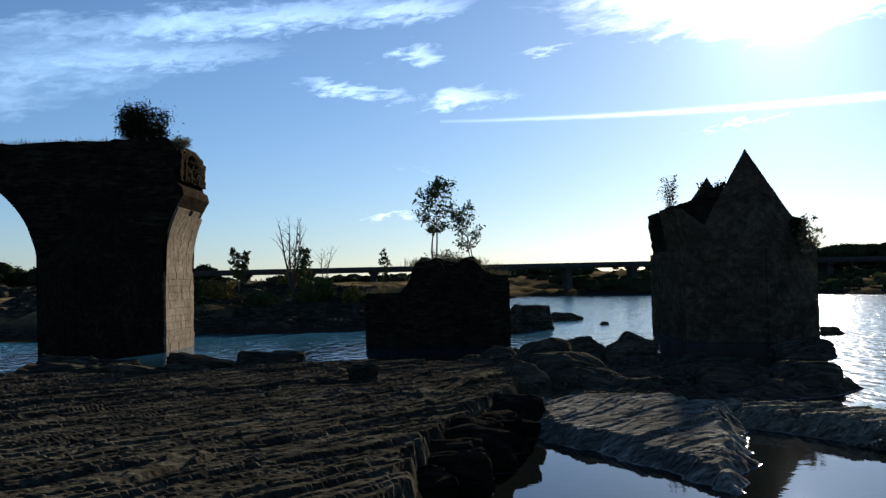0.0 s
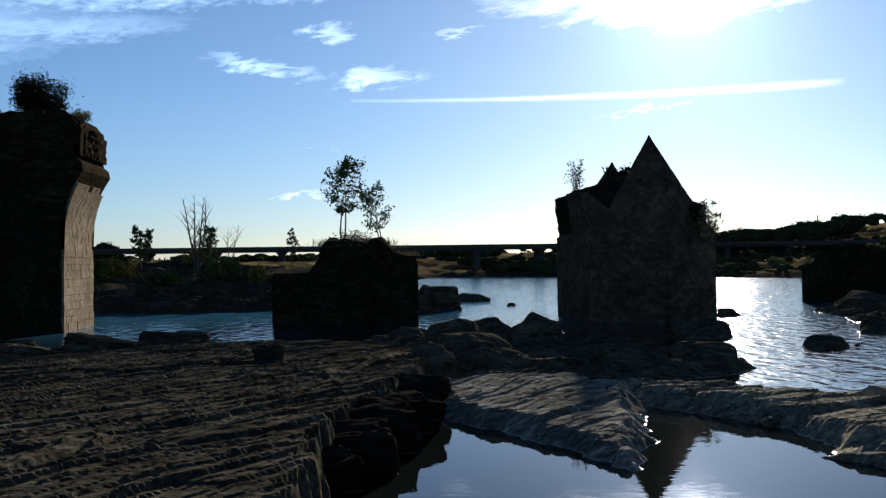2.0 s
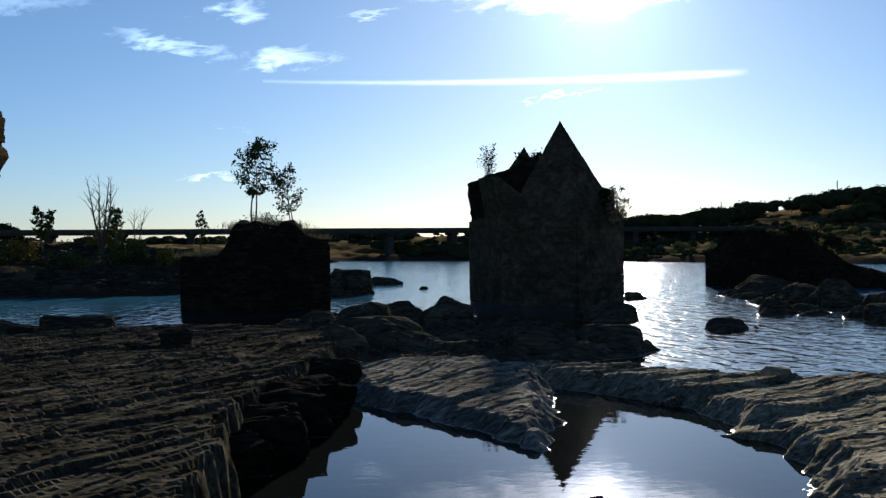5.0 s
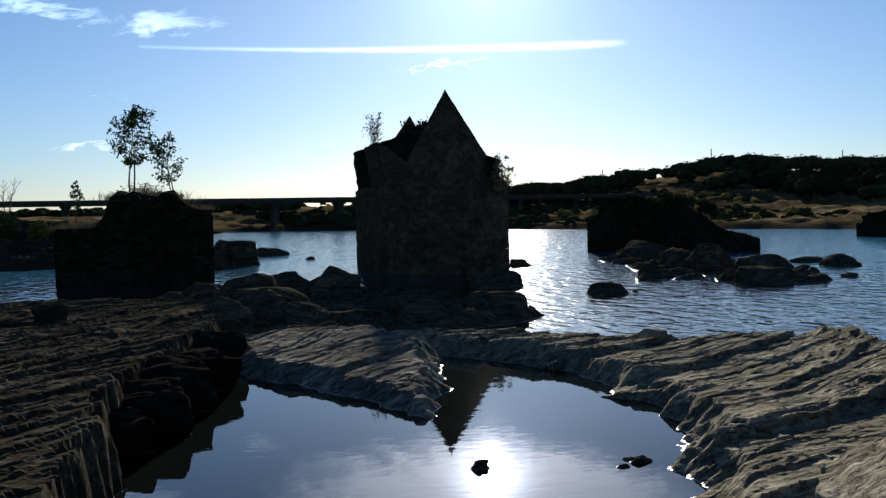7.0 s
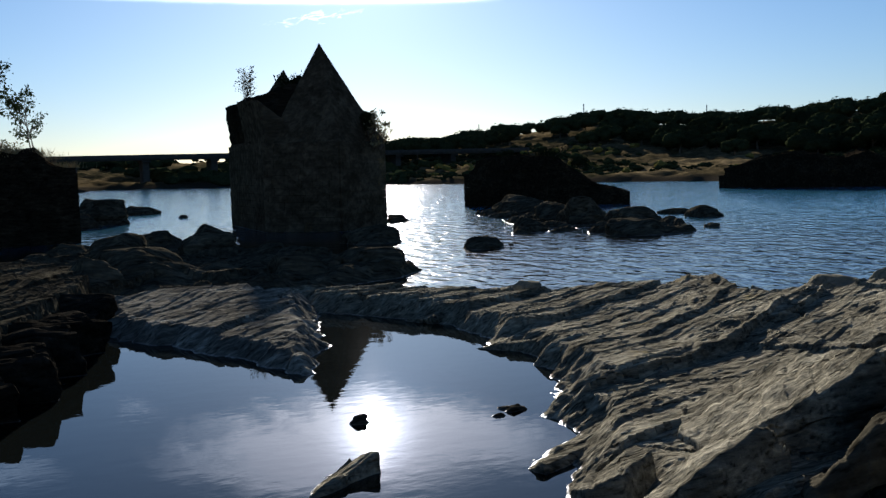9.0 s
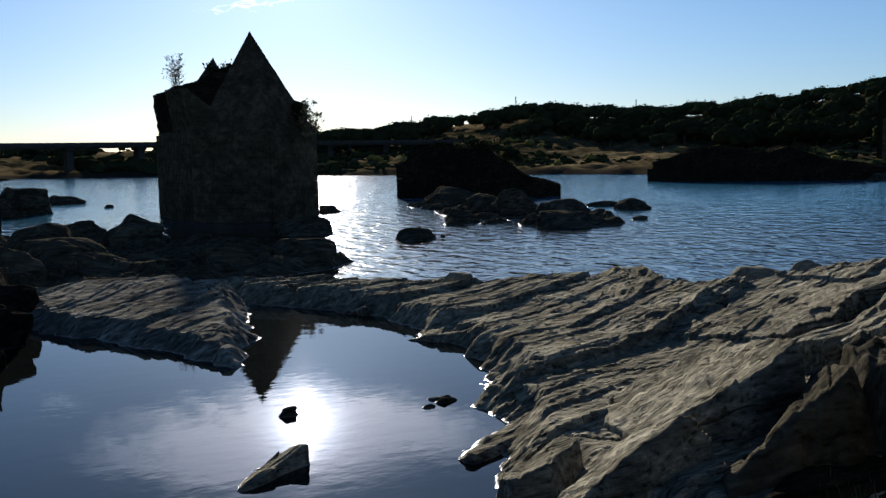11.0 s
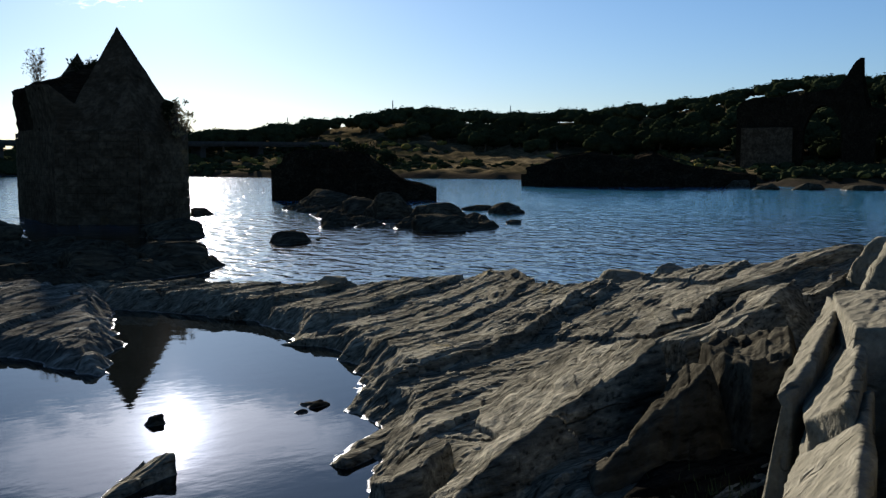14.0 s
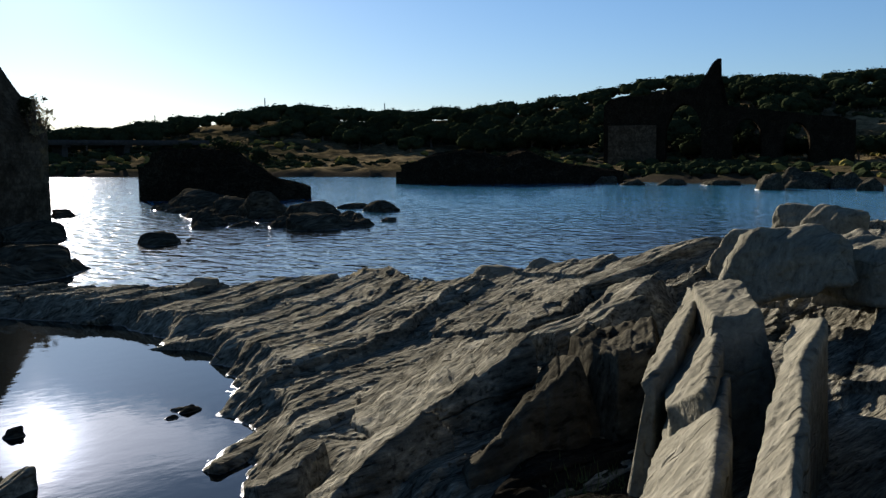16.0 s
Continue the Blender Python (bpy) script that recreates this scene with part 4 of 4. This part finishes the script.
def mound_pier(label, at, outline, top, seed):
    root = thing("bridge_pier", label, "bridge pier", at, PIERS)
    local_ = [(x - at[0], y - at[1]) for x, y in outline]
    child("base", ring_wall("base", local_, -1.2, lambda x, y: min(1.6, top(x + at[0], y + at[1])), M_rubble_and_shade, seed, seg=0.5, rough=0.08), root)
    child("rubble", ring_wall("rubble", [(x * 0.95, y * 0.95) for x, y in local_], 1.0, lambda x, y: max(1.3, top(x + at[0], y + at[1])), M_rubble_and_shade, seed + 1, seg=0.4, rough=0.25), root, "crumbled rubble core with dry weeds")
    return root


def top4(x, y):
    d = (x - 38.6) * 0.83 - (y - 79) * 0.55
    return float(np.interp(d, [0, 0.9, 1.2, 2.6, 8, 10.5, 12, 16], [3.0, 3.1, 4.1, 4.5, 4.4, 2.6, 1.6, 1.0])) + 0.5 * (float(fbm(np.array(x), np.array(y), 41, 3)) - 0.5)


p4 = mound_pier("low dark stump of a stone pier crumbling into boulders", (45, 77, 0), [(38.6, 78.8), (43.6, 72.5), (50.5, 70), (53.5, 76), (46, 84)], top4, 33)
# darker copies of the stones hold the shade of this face
courses(p4, (38.6 - 45, 78.8 - 77), (43.6 - 45, 72.5 - 77), 0.0, 3.0, 29, mesh=SHADED)


def top5(x, y):
    d = (x - 82.5) * 0.72 - (y - 95.5) * 0.69
    return float(np.interp(d, [0, 1, 5, 9, 14, 17, 21, 26, 32], [2.2, 2.4, 3.7, 4.4, 3.4, 4.3, 2.6, 1.8, 1.4])) + 0.6 * (float(fbm(np.array(x * 0.7), np.array(y * 0.7), 42, 3)) - 0.5)


mound_pier("long overgrown stump of a bridge pier at the bank", (94, 88, 0), [(82.5, 95.5), (89, 84), (103, 74), (109, 80), (94, 100)], top5, 34)

# the gatehouse and arches on the far bank
ruin = thing("ruined_bridge", "ruined stone bridge end with pointed arches and a broken tower", "ruin", (163, 96, 0), "")
ruin.rotation_euler = (0, 0, math.atan2(76 - 114, 174 - 152))


def opening(c_, half, spring, crown):
    return [(c_ + half * math.cos(radians(a_)), spring + (crown - spring) * math.sin(radians(a_)) ** 1.2) for a_ in range(180, -1, -12)]


low = [(-21, 0.0)] + [(-9.4, 0.0)] + opening(-6.0, 3.4, 7.0, 13.0) + [(-2.6, 0.0), (2.6, 0.0)] + opening(5.5, 2.6, 6.0, 10.0) + [(8.1, 0.0), (11.5, 0.0)] + opening(14.0, 2.5, 5.5, 9.2) + [(16.5, 0.0), (24, 0.0)]
up_ = jag([(24, 9.5), (14, 11.0), (4.2, 12.0), (3.0, 12.4), (0.9, 12.4)], 7, 0.3, 0.8) + jag([(0.8, 21.3), (0.1, 21.2), (-1.6, 19.4), (-3.4, 16.0), (-8, 15.3), (-15, 14.6), (-20, 14.0), (-21, 12.5)], 8, 0.3, 0.8)
# the wall's shade is put into its colour; the lit buttress stays paler
child("body", extruded("body", low + up_, -2.5, 3.0, M_rubble_and_shade), ruin)
child("buttress", ring_wall("buttress", [(-20, -3.8), (-11, -3.8), (-11, -2.4), (-20, -2.4)], 0, lambda x, y: 9.0, M_stone, 51), ruin)

# the modern road bridge
road = thing("road_bridge", "long flat modern concrete road bridge on slab piers", "bridge", (0, 231, 0))


def box(x0, x1, y0, y1, z0, z1, bevel=0.04):
    bm = bmesh.new()
    bmesh.ops.create_cube(bm, size=1, matrix=Matrix.Translation(((x0 + x1) / 2, (y0 + y1) / 2, (z0 + z1) / 2)) @ Matrix.Diagonal((x1 - x0, y1 - y0, z1 - z0, 1)))
    if bevel:
        bmesh.ops.bevel(bm, geom=list(bm.edges), offset=bevel, segments=1, affect="EDGES")
    return bm


part("deck", box(-230, 130, -4.5, 4.5, 6.5, 7.35), M_concrete, road)
part("parapet", box(-230, 130, -4.9, -4.5, 6.9, 7.75), M_concrete, road)
part("parapet", box(-230, 130, 4.5, 4.9, 6.9, 7.75), M_concrete, road)
first = None
for k in range(-14, 9):
    x = 30.0 + 15.6 * k
    if first is None:
        first = part("pier", box(-0.75, 0.75, -3, 3, -1, 6.1, 0.1), M_concrete, road)
        cap_ = part("pier_cap", box(-1.0, 1.0, -4, 4, 6.0, 6.5), M_concrete, first)
        first.location = (x, 0, 0)
    else:
        q = child("pier", first.data, road, at=pose(x, 0, 0))
        child("pier_cap", cap_.data, q)


# ---- trees, shrubs and grass ----
def branchy(name, paths, mt):
    """Tapered tubes along paths of (point, radius)."""
    verts, faces = [], []
    for path in paths:
        n_ = 6
        start = len(verts)
        for k, (p, rad) in enumerate(path):
            nxt = Vector(path[min(k + 1, len(path) - 1)][0]) - Vector(path[max(k - 1, 0)][0])
            q = nxt.to_track_quat("Z", "Y")
            for j in range(n_):
                t = 2 * math.pi * j / n_
                verts.append(tuple(Vector(p) + q @ Vector((rad * math.cos(t), rad * math.sin(t), 0))))
        for k in range(len(path) - 1):
            for j in range(n_):
                a_, b_ = start + k * n_ + j, start + k * n_ + (j + 1) % n_
                faces.append((a_, b_, b_ + n_, a_ + n_))
        faces.append([start + (len(path) - 1) * n_ + j for j in range(n_)])
    return mesh_from(name, verts, faces, mt, True)


def limb(rng, p, way, length, rad, bend=0.25, steps=6, up=0.15):
    out = []
    p, way = np.array(p, float), np.array(way, float)
    for k in range(steps + 1):
        out.append((tuple(p), rad * (1 - 0.85 * k / steps)))
        way = way + rng.normal(0, bend, 3) * 0.5 + np.array([0, 0, up * 0.3])
        way /= np.linalg.norm(way)
        p = p + way * length / steps
    return out


def leaves(name, centres, spread, count, size, mt, rng):
    """A crown of single leaves in clumps, with gaps between them."""
    c = np.array(centres)
    pick = c[rng.integers(0, len(c), count)]
    off = rng.normal(0, 1, (count, 3)) * spread
    p = pick + off
    u = rng.normal(0, 1, (count, 3))
    u /= np.linalg.norm(u, axis=1)[:, None]
    v = np.cross(u, rng.normal(0, 1, (count, 3)))
    v /= np.linalg.norm(v, axis=1)[:, None]
    s = size * rng.uniform(0.6, 1.4, (count, 1))
    verts = np.stack([p - u * s, p + v * s * 0.45, p + u * s, p - v * s * 0.45], 1).reshape(-1, 3)
    return mesh_from(name, verts, np.arange(count * 4).reshape(-1, 4), mt)


def young_tree(at, tall, wide, seed, label, stems=2, count=1100, leaf=0.13, mt=M_leaf, crown_from=0.3, bare=False, spread=0.3):
    rng = np.random.default_rng(seed)
    root = thing("tree", label, "tree", at, "small trees")
    paths, tips = [], []
    for s in range(stems):
        way = (rng.normal(0, 0.26 if bare else 0.12), rng.normal(0, 0.12), 1)
        trunk = limb(rng, (0.1 * s, 0, -0.15), way, tall * rng.uniform(0.85, 1.0), tall * (0.017 if bare else 0.012), 0.10, 9)
        paths.append(trunk)
        for k in range(int(crown_from * 9), 10):
            base = trunk[min(k, 9)][0]
            for _ in range(3 if not bare else 2):
                t = rng.uniform(0, 2 * math.pi)
                f = math.sin(math.pi * min(1, max(0.12, (k / 9 - crown_from) / (1 - crown_from) * 0.8 + 0.2)))
                b_ = limb(rng, base, (math.cos(t), math.sin(t), 0.7 if not bare else 1.4), wide * 0.5 * max(f, 0.3) * rng.uniform(0.6, 1.1), trunk[min(k, 9)][1] * 0.5 + 0.008, 0.3, 5)
                paths.append(b_)
                tips += [q[0] for q in b_[2:]]
    child("trunk", branchy("trunk", paths, M_bark), root)
    if not bare:
        child("crown", leaves("crown", tips, wide * 0.042 * spread / 0.3, count, leaf, mt, rng), root)
    return root


young_tree((-0.6, 61.0, 5.0), 5.7, 4.2, 61, "slender young tree with airy foliage on the broken pier", 2, 1700, 0.11, crown_from=0.5, spread=0.22)
young_tree((1.8, 61.0, 5.0), 3.95, 3.7, 62, "small tree with airy foliage on the broken pier", 2, 1000, 0.10, crown_from=0.35, spread=0.22)
young_tree((-20.2, 93.8, 3.6), 4.2, 2.3, 63, "small leafy tree on the rocky bank", 2, 900, 0.17, crown_from=0.35)
young_tree((-15.2, 94.8, 3.4), 8.2, 5.0, 64, "bare dead tree with forked grey branches on the bank", 4, bare=True, crown_from=0.3)
young_tree((-11.9, 95.0, 3.2), 4.6, 4.0, 67, "bare leaning dead sapling on the bank", 2, bare=True, crown_from=0.4)
young_tree((-13.8, 94.6, 3.3), 4.4, 2.6, 65, "dark leafy shrub below the dead tree", 3, 900, 0.17, crown_from=0.1)
young_tree((-6.0, 95.6, 3.0), 4.6, 1.6, 66, "thin sapling with few leaves on the bank", 2, 260, 0.16, crown_from=0.4)
young_tree((16.1, 67.9, 8.8), 2.4, 2.0, 68, "pale dry shrub growing on the stone pier", 5, 260, 0.09, M_straw, 0.1)
young_tree((21.6, 57.2, 5.4), 2.3, 1.2, 69, "dry grassy shrub on the stone pier", 4, 200, 0.10, M_straw, 0.1)


def bush(at, wide, tall, seed, label, mt=M_oak, count=2200, leaf=0.10):
    rng = np.random.default_rng(seed)
    root = thing("bush", label, "bush", at, "bushes")
    lumps = [(rng.normal(0, wide * 0.2), rng.normal(0, wide * 0.18), tall * rng.uniform(0.08, 0.78)) for _ in range(30)]
    child("stem", branchy("stem", [limb(rng, (0, 0, -0.2), (c_[0], c_[1], c_[2] + 0.3), np.linalg.norm(c_), 0.05, 0.1, 4) for c_ in lumps], M_bark), root)
    child("foliage", leaves("foliage", lumps, wide * 0.068, count, leaf, mt, rng), root)
    return root


bush((-19.0, 60.5, 12.95), 4.6, 2.9, 71, "dense dark green bush on top of the ruined pier", count=15000, leaf=0.07)
bush((-16.4, 60.2, 12.8), 1.6, 0.8, 72, "low scrub on the broken edge of the pier", M_straw, 700, 0.08)
bush((-24.0, 60.5, 12.95), 1.2, 0.5, 73, "low scrub on the ruined pier", M_straw, 300, 0.08)
bush((18.6, 64.0, 9.0), 2.6, 1.3, 74, "dark scrub in the ruined top of the pier", count=1600)
bush((16.6, 63.0, 6.6), 2.6, 1.9, 75, "dark ivy hanging in the ruined pier", count=2000)
bush((22.2, 57.4, 5.2), 1.5, 2.2, 76, "dry scrub on the shoulder of the pier", M_straw, 500, 0.09)
bush((21.6, 57.9, 6.2), 1.3, 1.5, 77, "dark scrub on the shoulder of the pier", M_oak, 900, 0.09)
bush((0.2, 59.0, 4.9), 3.6, 0.7, 78, "low brown scrub on the broken pier", M_straw, 1400, 0.08)
for k in range(16):
    rng = np.random.default_rng(500 + k)
    x = -34 + 2.1 * k + rng.normal(0, 0.6)
    y = 92 + rng.normal(0, 4)
    z = float(land_z(np.array(x), np.array(y)))
    bush((x, y, z - 0.1), rng.uniform(2.6, 4.4), rng.uniform(1.6, 3.0), 520 + k, "yellowing riverside bush on the bank", M_yellow if k % 3 == 0 else M_leaf, 1600, 0.14)


for k, (x, y, z, wide) in enumerate(((42, 77.5, 4.1, 2.4), (45.5, 75.5, 4.2, 2.8), (48, 74, 3.4, 2.0), (88.5, 91, 3.2, 3.5), (93, 87, 3.2, 3.0), (97.5, 84, 3.3, 3.2))):
    bush((x, y, z), wide, 1.0, 540 + k, "dark scrub on the crumbling pier", M_oak, 900, 0.12)


def scrub(name, label, count, seed, mt, a0=18, a1=74, d0=118, d1=300, big=1.0):
    """Low bushes scattered along the far bank, too many to count."""
    rng = np.random.default_rng(seed)
    d, f = ball(2)
    verts, faces = [], []
    while len(verts) < count:
        azi, far_ = rng.uniform(a0, a1), rng.uniform(d0, d1)
        x, y = far_ * math.sin(radians(azi)), far_ * math.cos(radians(azi))
        if float(inside(SHORE, np.array(x), np.array(y))) < 3 or float(fbm(np.array(x * 0.05), np.array(y * 0.05), seed, 3)) < 0.5:
            continue
        size = rng.uniform(0.4, 1.5) * big
        q = d * np.array([size, size, size * 0.6]) * (0.6 + 0.8 * vnoise(d[:, 0] * 3 + x, d[:, 1] * 3 + d[:, 2] * 2 + y, seed))[:, None]
        faces += [[a_ + len(d) * len(verts) for a_ in g] for g in f]
        verts.append(q + np.array([x, y, float(land_z(np.array(x), np.array(y))) + 0.25 * size]))
    return tagged(new(name, mesh_from(name, np.concatenate(verts), faces, mt)), label, "scrub", kind="stuff")


scrub("scrub", "dark low scrub scattered over the far bank", 1300, 12, M_oak, big=0.85)
scrub("scrub", "yellow broom and reeds along the far bank", 260, 13, M_yellow)
scrub("scrub", "dark riverside thicket below the road bridge", 900, 14, M_oak, -10, 24, 224, 330, 2.0)


def oak_mesh(seed, sub=3, count=1500):
    """Crown of a holm oak, about 7 m wide: heavy rounded clumps with ragged leafy edges."""
    rng = np.random.default_rng(seed)
    d, f = ball(sub)
    verts, faces, start = [], [], 0
    for k in range(8):
        t = 2 * math.pi * k / 8 + rng.normal(0, 0.3)
        rad = rng.uniform(1.1, 2.0)
        c_ = np.array([math.cos(t) * 2.0, math.sin(t) * 2.0, rng.uniform(2.2, 3.7)]) * (1 if k else np.array([0.1, 0.1, 1.25]))
        q = d * rad * np.array([1, 1, 0.72])
        q = q * (0.72 + 0.6 * fbm(q[:, 0] * 1.3 + k, q[:, 1] * 1.3 + q[:, 2] * 1.9, seed + k, 3))[:, None] + c_
        verts.append(q)
        faces += [[a_ + start for a_ in g] for g in f]
        start += len(q)
    v = np.concatenate(verts)
    p = v[rng.integers(0, len(v), count)] + rng.normal(0, 0.2, (count, 3))
    u = rng.normal(0, 1, (count, 3)) * 0.27
    w_ = rng.normal(0, 1, (count, 3)) * 0.27
    tri_ = np.stack([p, p + u, p + w_], 1).reshape(-1, 3)
    faces += (np.arange(count * 3).reshape(-1, 3) + len(v)).tolist()
    return mesh_from("crown", np.concatenate([v, tri_]), faces, M_oak, True)


OAKS = [oak_mesh(900 + k) for k in range(5)]
rng = np.random.default_rng(90)
TRUNK = branchy("trunk", [limb(rng, (0, 0, -0.6), (0.05, 0, 1), 3.6, 0.32, 0.08, 5)] + [limb(rng, (0, 0, 1.4), (math.cos(t), math.sin(t), 1.2), 2.4, 0.16, 0.15, 4) for t in (0.3, 2.4, 4.5)], M_bark)


def oak(x, y, size, k, turn):
    z = float(land_z(np.array(x), np.array(y)))
    root = thing("holm_oak", "dark rounded holm oak on the dry hillside", "tree", (x, y, z), "hillside oaks")
    root.rotation_euler, root.scale = (0, 0, turn), (size, size, size * 0.95)
    child("trunk", TRUNK, root)
    child("crown", OAKS[k % 5], root)


rng = np.random.default_rng(91)
spots = []
while len(spots) < 600:
    azi = rng.uniform(19, 76) if len(spots) < 480 else rng.uniform(-30, 19)
    far_ = rng.uniform(205, 385) if len(spots) < 480 else rng.uniform(280, 430)
    x, y = far_ * math.sin(radians(azi)), far_ * math.cos(radians(azi))
    dens = float(fbm(np.array(x * 0.016), np.array(y * 0.016), 77, 3))
    if dens + 0.6 * (far_ - 215) / 185 < 0.58 or float(inside(SHORE, np.array(x), np.array(y))) < 22:
        continue
    spots.append((far_, x, y, rng.uniform(0.6, 1.3) * (0.4 if -14 < azi < 17 else 1.0), rng.uniform(0, 6.28)))
for k in range(26):
    azi, far_ = rng.uniform(-32, -17), rng.uniform(115, 200)
    spots.append((far_, far_ * math.sin(radians(azi)), far_ * math.cos(radians(azi)), rng.uniform(0.5, 0.8), rng.uniform(0, 6)))
for k in range(112):
    azi, far_ = 18.5 + 0.52 * k + rng.normal(0, 0.15), rng.uniform(358, 382)
    spots.append((far_, far_ * math.sin(radians(azi)), far_ * math.cos(radians(azi)), rng.uniform(0.6, 1.15), rng.uniform(0, 6)))
for k in range(9):
    spots.append((150, 170 + 2.4 * k + rng.normal(0, 1), 106 - 4.4 * k + rng.normal(0, 1), rng.uniform(0.9, 1.2), rng.uniform(0, 6)))
spots.sort()
for k, (far_, x, y, size, turn) in enumerate(spots[:280]):
    oak(x, y, size, k, turn)
# the woods behind, too far to tell the trees apart
small_ = oak_mesh(950, 2, 260)
sv = np.array([v.co[:] for v in small_.vertices])
sf = [np.array(p.vertices[:]) for p in small_.polygons]
verts, faces = [], []
for far_, x, y, size, turn in spots[280:]:
    c_, s_ = math.cos(turn), math.sin(turn)
    q = np.stack([sv[:, 0] * c_ - sv[:, 1] * s_, sv[:, 0] * s_ + sv[:, 1] * c_, sv[:, 2]], 1) * size
    faces += [f_ + len(sv) * len(verts) for f_ in sf]
    verts.append(q + np.array([x, y, float(land_z(np.array(x), np.array(y))) - 0.35 * size]))
tagged(new("woodland", mesh_from("woodland", np.concatenate(verts), faces, M_oak)), "dark holm oak woods along the hill crest", "woods", kind="stuff")

for azi, tall in ((33.1, 4.5), (40.1, 3.5), (26.9, 3.5)):
    x, y = 385 * math.sin(radians(azi)), 385 * math.cos(radians(azi))
    z = float(land_z(np.array(x), np.array(y)))
    mast = thing("mast", "thin steel mast on the hilltop", "mast", (x, y, z), "hilltop masts")
    part("pole", box(-0.14, 0.14, -0.14, 0.14, -1, tall + 4, 0.02), M_steel, mast)
    part("antenna", box(-0.35, 0.35, -0.1, 0.1, tall + 2, tall + 2.2, 0.0), M_steel, mast)


def tufts(name, label, spots, tall, mt, seed):
    """Dry grass: many thin blades at the given spots (x, y, z, spread, count)."""
    rng = np.random.default_rng(seed)
    verts, faces = [], []
    for x, y, z, spread, count in spots:
        for _ in range(count):
            p = np.array([x + rng.normal(0, spread), y + rng.normal(0, spread), z])
            h_ = tall * rng.uniform(0.5, 1.3)
            tip = p + np.array([rng.normal(0, 0.3) * h_, rng.normal(0, 0.3) * h_, h_])
            s = np.array([rng.normal(0, 1), rng.normal(0, 1), 0])
            s = s / np.linalg.norm(s) * h_ * 0.05
            k = len(verts)
            verts += [p - s, p + s, tip]
            faces.append((k, k + 1, k + 2))
    return tagged(new(name, mesh_from(name, verts, faces, mt)), label, "grass", kind="stuff")


spots = [(x, 58.9, top2(x + 0.4, -3.1) - 0.03, 0.3, 60) for x in np.arange(-4.4, 3.8, 0.35)] + [(x, 60.5, top2(x + 0.4, -1.5) - 0.05, 0.6, 90) for x in np.arange(-4.2, 3.8, 0.5)]
tufts("grass", "dry yellow grass on the broken piers", spots + [(x, 59.5, 13.0, 0.4, 40) for x in np.arange(-30, -16, 0.5)], 0.38, M_straw, 5)

tufts("weeds", "low green weeds in the hollow between the slabs", [(7.0 + 0.25 * k, 4.9 + 0.16 * k, 0.45, 0.35, 70) for k in range(7)], 0.16, M_leaf, 6)

# ---- stones of the old piers, laid in courses ----
for parent, a_, b_, z0, z1, seed, tall, wide, mesh in COURSES:
    rng = np.random.default_rng(seed)
    a_, b_ = np.array(a_), np.array(b_)
    run = np.linalg.norm(b_ - a_)
    way = (b_ - a_) / run
    turn = math.degrees(math.atan2(way[1], way[0]))
    z = z0
    while z < z1 - 0.2:
        h_ = min(tall * rng.uniform(0.85, 1.15), z1 - z)
        s = -rng.uniform(0, 0.6)
        while s < run:
            w_ = wide * rng.uniform(0.65, 1.35)
            lo, hi = max(s, -0.05), min(s + w_, run + 0.05)
            s += w_
            if hi - lo < 0.15:
                continue
            c_ = a_ + way * (lo + hi) / 2
            deep = 0.3 + rng.uniform(0, 0.05)
            m = pose(c_[0], c_[1], z + h_ / 2, rng.normal(0, 0.4), rng.normal(0, 0.4), turn + rng.normal(0, 0.6)) @ Matrix.Diagonal((hi - lo - 0.012, deep, h_ - 0.012, 1))
            child("stone_block", mesh or STONE, parent, at=m)
        z += h_

# voussoirs of the broken arch on the tall pier
rng = np.random.default_rng(29)
for k in range(10):
    ang = radians(1 + 4.2 * k)
    x, z = 3.6 + 3.6 * (1 - math.cos(ang)), 5.0 + 6.0 * math.sin(ang)
    lean_ = math.degrees(math.atan2(3.6 * math.sin(ang), 6.0 * math.cos(ang)))
    s_ = -3.0
    while s_ < 3.3:
        w_ = min(rng.uniform(0.6, 1.2), 3.4 - s_)
        if w_ > 0.2 and not (k > 8 and rng.uniform() < 0.25):
            child("voussoir", SUNLIT, p1, at=pose(x, s_ + w_ / 2, z, 0, lean_ + rng.normal(0, 0.5), 0) @ Matrix.Diagonal((0.3 + rng.uniform(0, 0.04), w_ - 0.03, 0.455, 1)))
        s_ += w_
